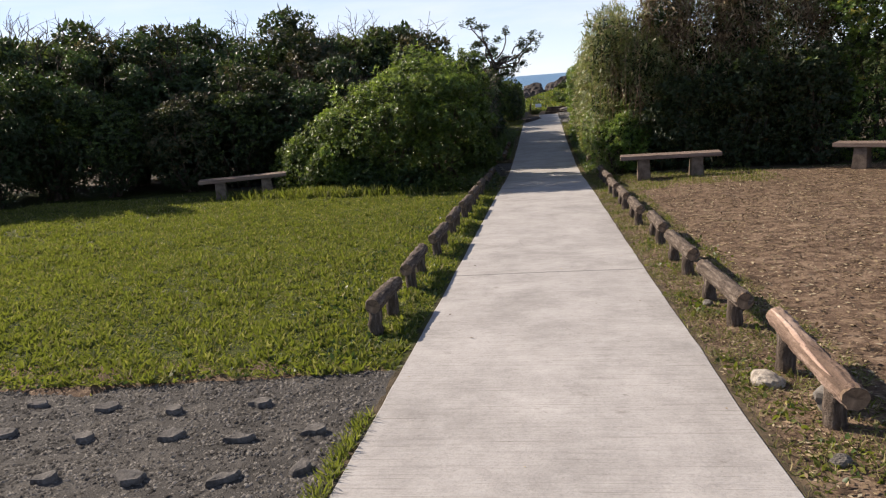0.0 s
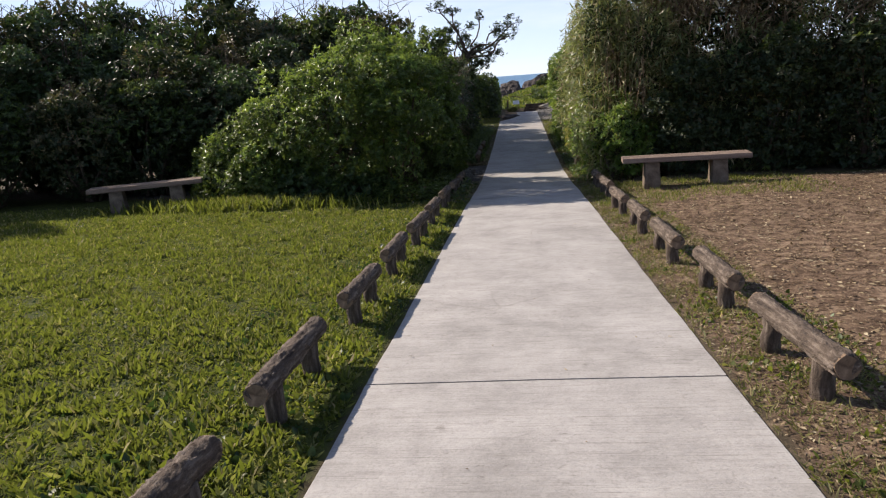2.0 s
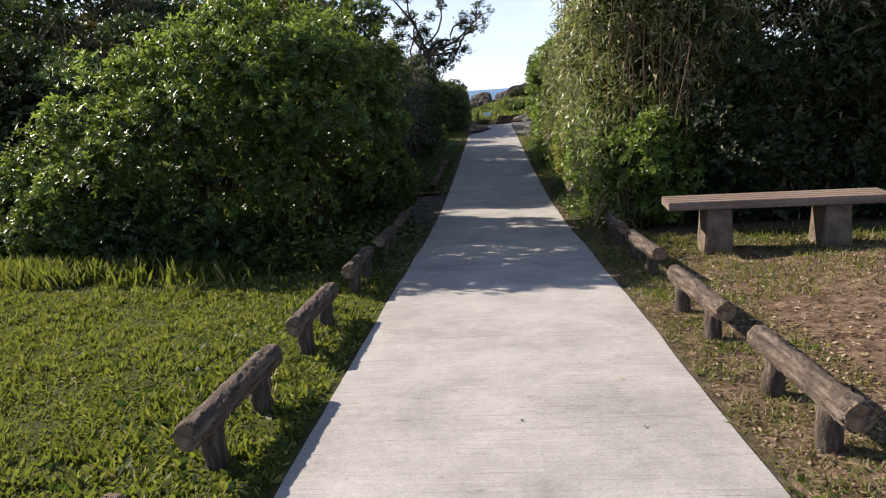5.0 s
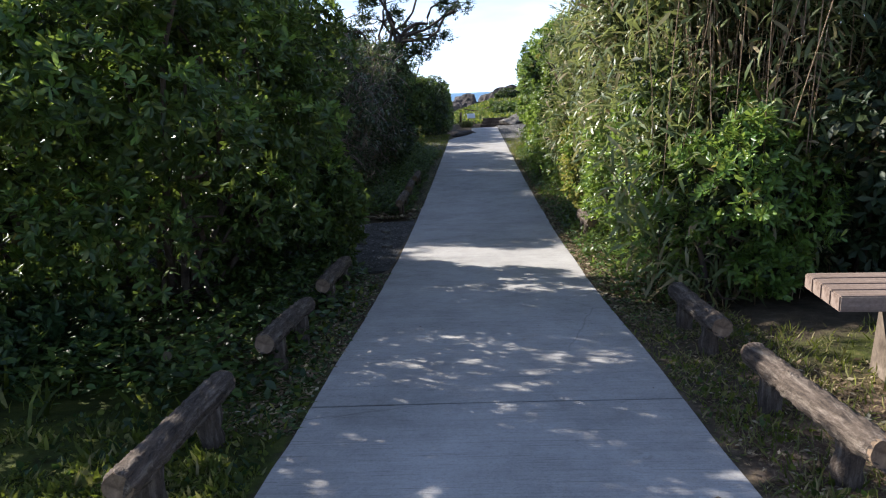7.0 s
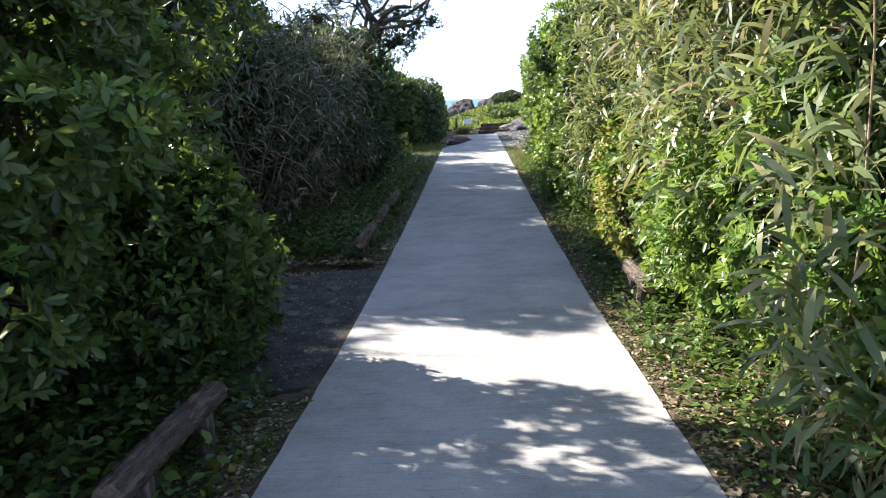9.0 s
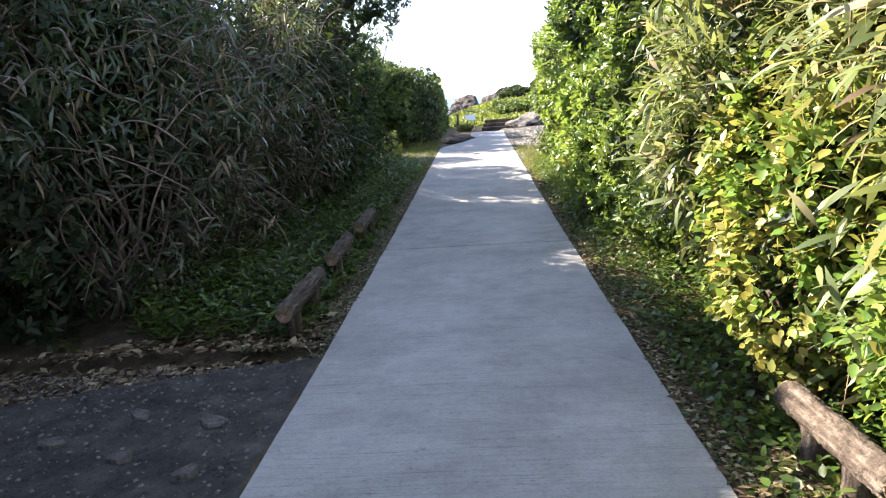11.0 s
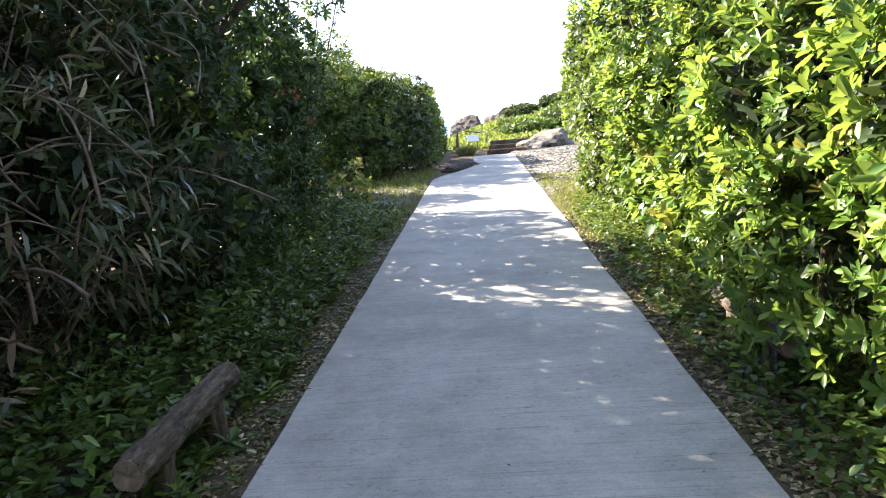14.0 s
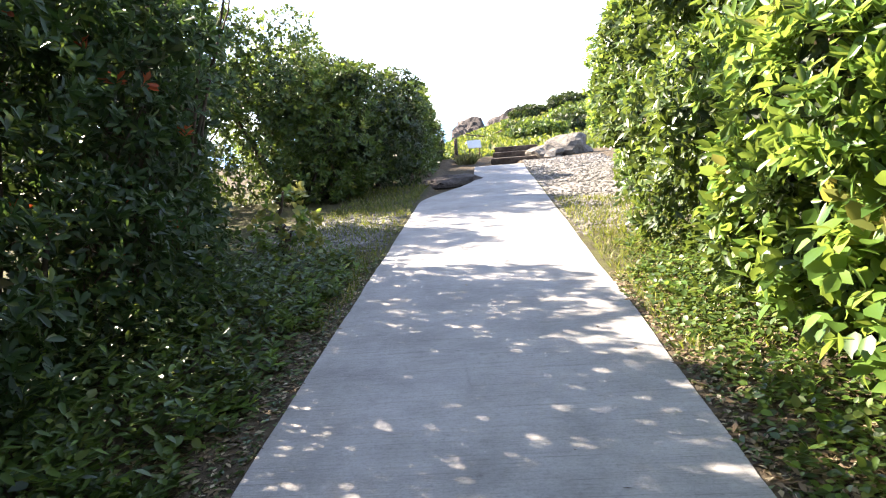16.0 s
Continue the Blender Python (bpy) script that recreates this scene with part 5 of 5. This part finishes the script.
def litter(name, label, x, y, seed, low, high, lift=0.006, mats=None, share=0.0):
    r = np.random.default_rng(seed)
    n = len(x)
    z = np.where((abs(x) < 0.9), rise(y) + 0.006, ground_z(x, y) + lift)
    way = np.c_[r.normal(size=(n, 2)), 0.12 * r.normal(size=n)]
    face = np.c_[0.35 * r.normal(size=(n, 2)), np.ones(n)]
    return stuff(name, label, "leaf litter", leaves(name, "flat", np.c_[x, y, z], way, face, r.uniform(low, high, n), mats or [LEAF_DRY], (r.random(n) < share).astype(int)))


x, y = field(60000, 1.4, 8, 0.5, 14.2, 950, 0.6, 0.9)
litter("leaf_litter", "tan dry leaf scraps on the bare dirt", x, y, 951, 0.014, 0.055)
x, y = field(26000, 0.93, 1.7, 0, 15, 949, 0.7, 0.7)
litter("leaf_litter", "small tan leaf scraps on the verge", x, y, 948, 0.012, 0.036)
x, y = field(44000, 0.905, 1.5, 15, 29, 952, 0.55, 0.4)
litter("leaf_litter", "brown dry leaves along the hedge's foot", x, y, 953, 0.02, 0.055, 0.006, [LEAF_DRY, LEAF_GLOSSY, LEAF_DARK], 0.35)
x, y = field(44000, -1.5, -0.905, 13.5, 30, 954, 0.6, 0.4)
k = (y < 17) | (y > 20.2)
litter("leaf_litter", "brown dry leaves along the log rails", x[k], y[k], 955, 0.018, 0.05, 0.006, [LEAF_DRY, LEAF_GLOSSY, LEAF_DARK], 0.5)
x, y = field(3200, -4, -1.0, 20.1, 21, 956, 0.4)
y = y + 0.32 * (x + 0.95)
litter("leaf_litter", "heap of brown dry leaves at the asphalt's edge", x, y, 957, 0.04, 0.1, 0.02)
x, y = field(60, -0.85, 0.85, 1, 36, 958)
litter("fallen_leaves", "a few dry leaf crumbs lying on the concrete", x, y, 959, 0.012, 0.035)

# ---- the seaward end ----


def gravel(n, x0, x1, y0, y1, seed):
    r = np.random.default_rng(seed)
    bm = bmesh.new()
    bmesh.ops.create_icosphere(bm, subdivisions=1, radius=1)
    tv = np.array([v.co for v in bm.verts])
    tf = np.array([[v.index for v in f.verts] for f in bm.faces])
    bm.free()
    x, y = r.uniform(x0, x1, n), r.uniform(y0, y1, n)
    s = r.uniform(0.012, 0.045, (n, 1, 1)) * r.uniform(0.5, 1, (n, 1, 3)) * [1, 1, 0.6]
    v = tv[None] * (1 + 0.2 * r.normal(size=(n, len(tv), 1))) * s + np.c_[x, y, ground_z(x, y)][:, None]
    f = tf[None] + (np.arange(n) * len(tv))[:, None, None]
    return mesh_of("gravel", v.reshape(-1, 3), f.ravel(), np.full(n * len(tf), 3), [GRAVEL])


stuff("gravel", "grey loose stones beside the path", "gravel", gravel(4600, 0.93, 2.7, 30.4, 39.8, 970))


def pebbles(n, x0, x1, y0, y1, seed, lump=42, end=3.5, splay=0.12, mixed=(0.55, 0.05, 0.4)):
    r = np.random.default_rng(seed)
    x, y = r.uniform(x0, x1, n), r.uniform(y0, y1, n)
    k = y < end + splay * (x + 0.9)
    x, y = x[k], y[k]
    p = np.c_[x, y, rise(y) + lateral(x, y) - 0.0125 + 0.01 * lumps(np.c_[x, y, 0 * x], 0.35, lump)]
    s = 0.007 + 0.02 * r.random(len(x)) ** 2.2
    return leaves("pebbles", "pebble", p, r.normal(size=(len(x), 3)) * [1, 1, 0.05], np.tile([0, 0, 1.0], (len(x), 1)), s, [CHIP, GRAVEL, ASPHALT], r.choice(3, len(x), p=mixed))


stuff("asphalt_grit", "coarse grey chippings standing out of worn asphalt", "gravel", pebbles(42000, -5.5, -0.95, 0.9, 3.6, 975))
stuff("asphalt_grit", "coarse chippings in the shaded worn asphalt", "gravel", pebbles(16000, -4.5, -0.95, 17.3, 20.1, 976, 44, 20.1, 0.0, (0.2, 0.02, 0.78)))
stuff("gravel", "grey loose stones in the hedge's gap", "gravel", gravel(900, -2.4, -0.95, 30.4, 33, 971))


def crag(name, label, x, y, z, size, seed, mat, subdiv=4):
    bm = bmesh.new()
    bmesh.ops.create_icosphere(bm, subdivisions=subdiv, radius=1)
    co = np.array([v.co for v in bm.verts])
    f = 1 + 0.28 * lumps(co, 1.5, seed) + 0.16 * np.abs(lumps(co, 0.5, seed + 1)) - 0.12 * np.abs(lumps(co, 0.24, seed + 2))
    f = np.round(f * 9) / 9 * 0.5 + f * 0.5
    for v, k in zip(bm.verts, f):
        v.co = Vector((v.co.x * size[0], v.co.y * size[1], v.co.z * size[2])) * float(k)
    ob = part(name, from_bm(name, bm, mat))
    ob.matrix_basis = pose(x, y, z, 0, 0, seed * 31)
    return tagged(ob, label, "rock")


crag("sea_crag", "jagged brown sea rock before the horizon", -0.9, 80, -0.9, (1.6, 1.6, 1.55), 5, ROCK)
crag("sea_crag", "low jagged brown sea rock", 0.9, 81, -1.1, (1.6, 1.4, 1.1), 8, ROCK)
crag("sea_crag", "high craggy brown sea rock behind the green hill", 3.2, 84, -0.6, (2.4, 2.0, 1.9), 12, ROCK)
crag("sea_crag", "dark sea rock sloping behind the hill", 6.2, 85, -0.6, (3.2, 2.0, 1.6), 15, ROCK)
crag("rock_outcrop", "pale weathered rock outcrop beside the timber steps", 1.45, 40.3, -0.36, (0.55, 0.4, 0.24), 21, PALE_ROCK, 3)
crag("rock_outcrop", "pale weathered rock outcrop under the green slope", 2.1, 40.9, -0.28, (0.6, 0.5, 0.34), 24, PALE_ROCK, 3)
crag("rock_outcrop", "low grey rock at the path's edge under the hedge", -0.55, 36.2, -0.5, (0.5, 0.6, 0.16), 27, ROCK, 3)


def timber_steps():
    root = thing("timber_steps", pose(0.75, 39.9, -0.41), "dark timber edged steps up to the hill", "steps")
    for k in range(3):
        bm = box(1.05, 0.14, 0.14, 0.015)
        part("beam", from_bm("beam", bm, TIMBER), root, at=pose(0.06 * k, 0.6 * k, 0.02 + 0.1 * k, 0, 0, -2))
    for k in range(3):
        part("tread", from_bm("tread", box(1.0, 0.47, 0.1, 0.01), PALE_ROCK), root, at=pose(0.06 * k, 0.6 * k + 0.3, 0.02 + 0.1 * k))
    return root


timber_steps()


def sign():
    root = thing("information_sign", pose(-0.16, 42.2, float(ground_z(-0.16, 42.2))), "small tilted white information panel on two short posts", "sign")
    for s in (-0.13, 0.13):
        part("post", tubes("post", [(np.array([(s, 0, -0.1), (s, 0, 0.12), (s, 0, 0.3)]), [0.018] * 3)], TIMBER, 8), root)
    part("panel", from_bm("panel", box(0.36, 0.02, 0.24, 0.004), PANEL), root, at=pose(0, -0.02, 0.36, -35, 0, 8))
    return root


sign()


def post_at(x, y, h):
    root = thing("marker_post", pose(x, y, float(ground_z(x, y))), "short weathered wooden marker post beside the sign", "post")
    part("shaft", tubes("shaft", [(np.array([(0, 0, -0.1), (0, 0, h * 0.5), (0.01, 0, h)]), [0.05, 0.048, 0.044])], TIMBER, 10), root)


post_at(-0.62, 41.6, 0.62)
x, y = field(500, -0.55, -0.15, 40.6, 41.1, 990)
blades("dry_tussock", "round tussock of straw-coloured dry grass", x, y, 991, 0.15, 0.32, [GRASS_DRY], lean=0.5)

r2 = np.random.default_rng(12)
for n in range(9):
    x, y = float(r2.uniform(0.5, 9)), float(r2.uniform(46, 60))
    shrub("coastal_scrub", "low wind-clipped green scrub on the hill", "shrub", "glossy" if n % 2 else "dark", [(x, y, float(ground_z(x, y)) + 0.12, 1.1, 0.9, 0.4)], 420, 700 + n, 0.2, "scrub on the hill", 2, size=1.8, core=0.1)
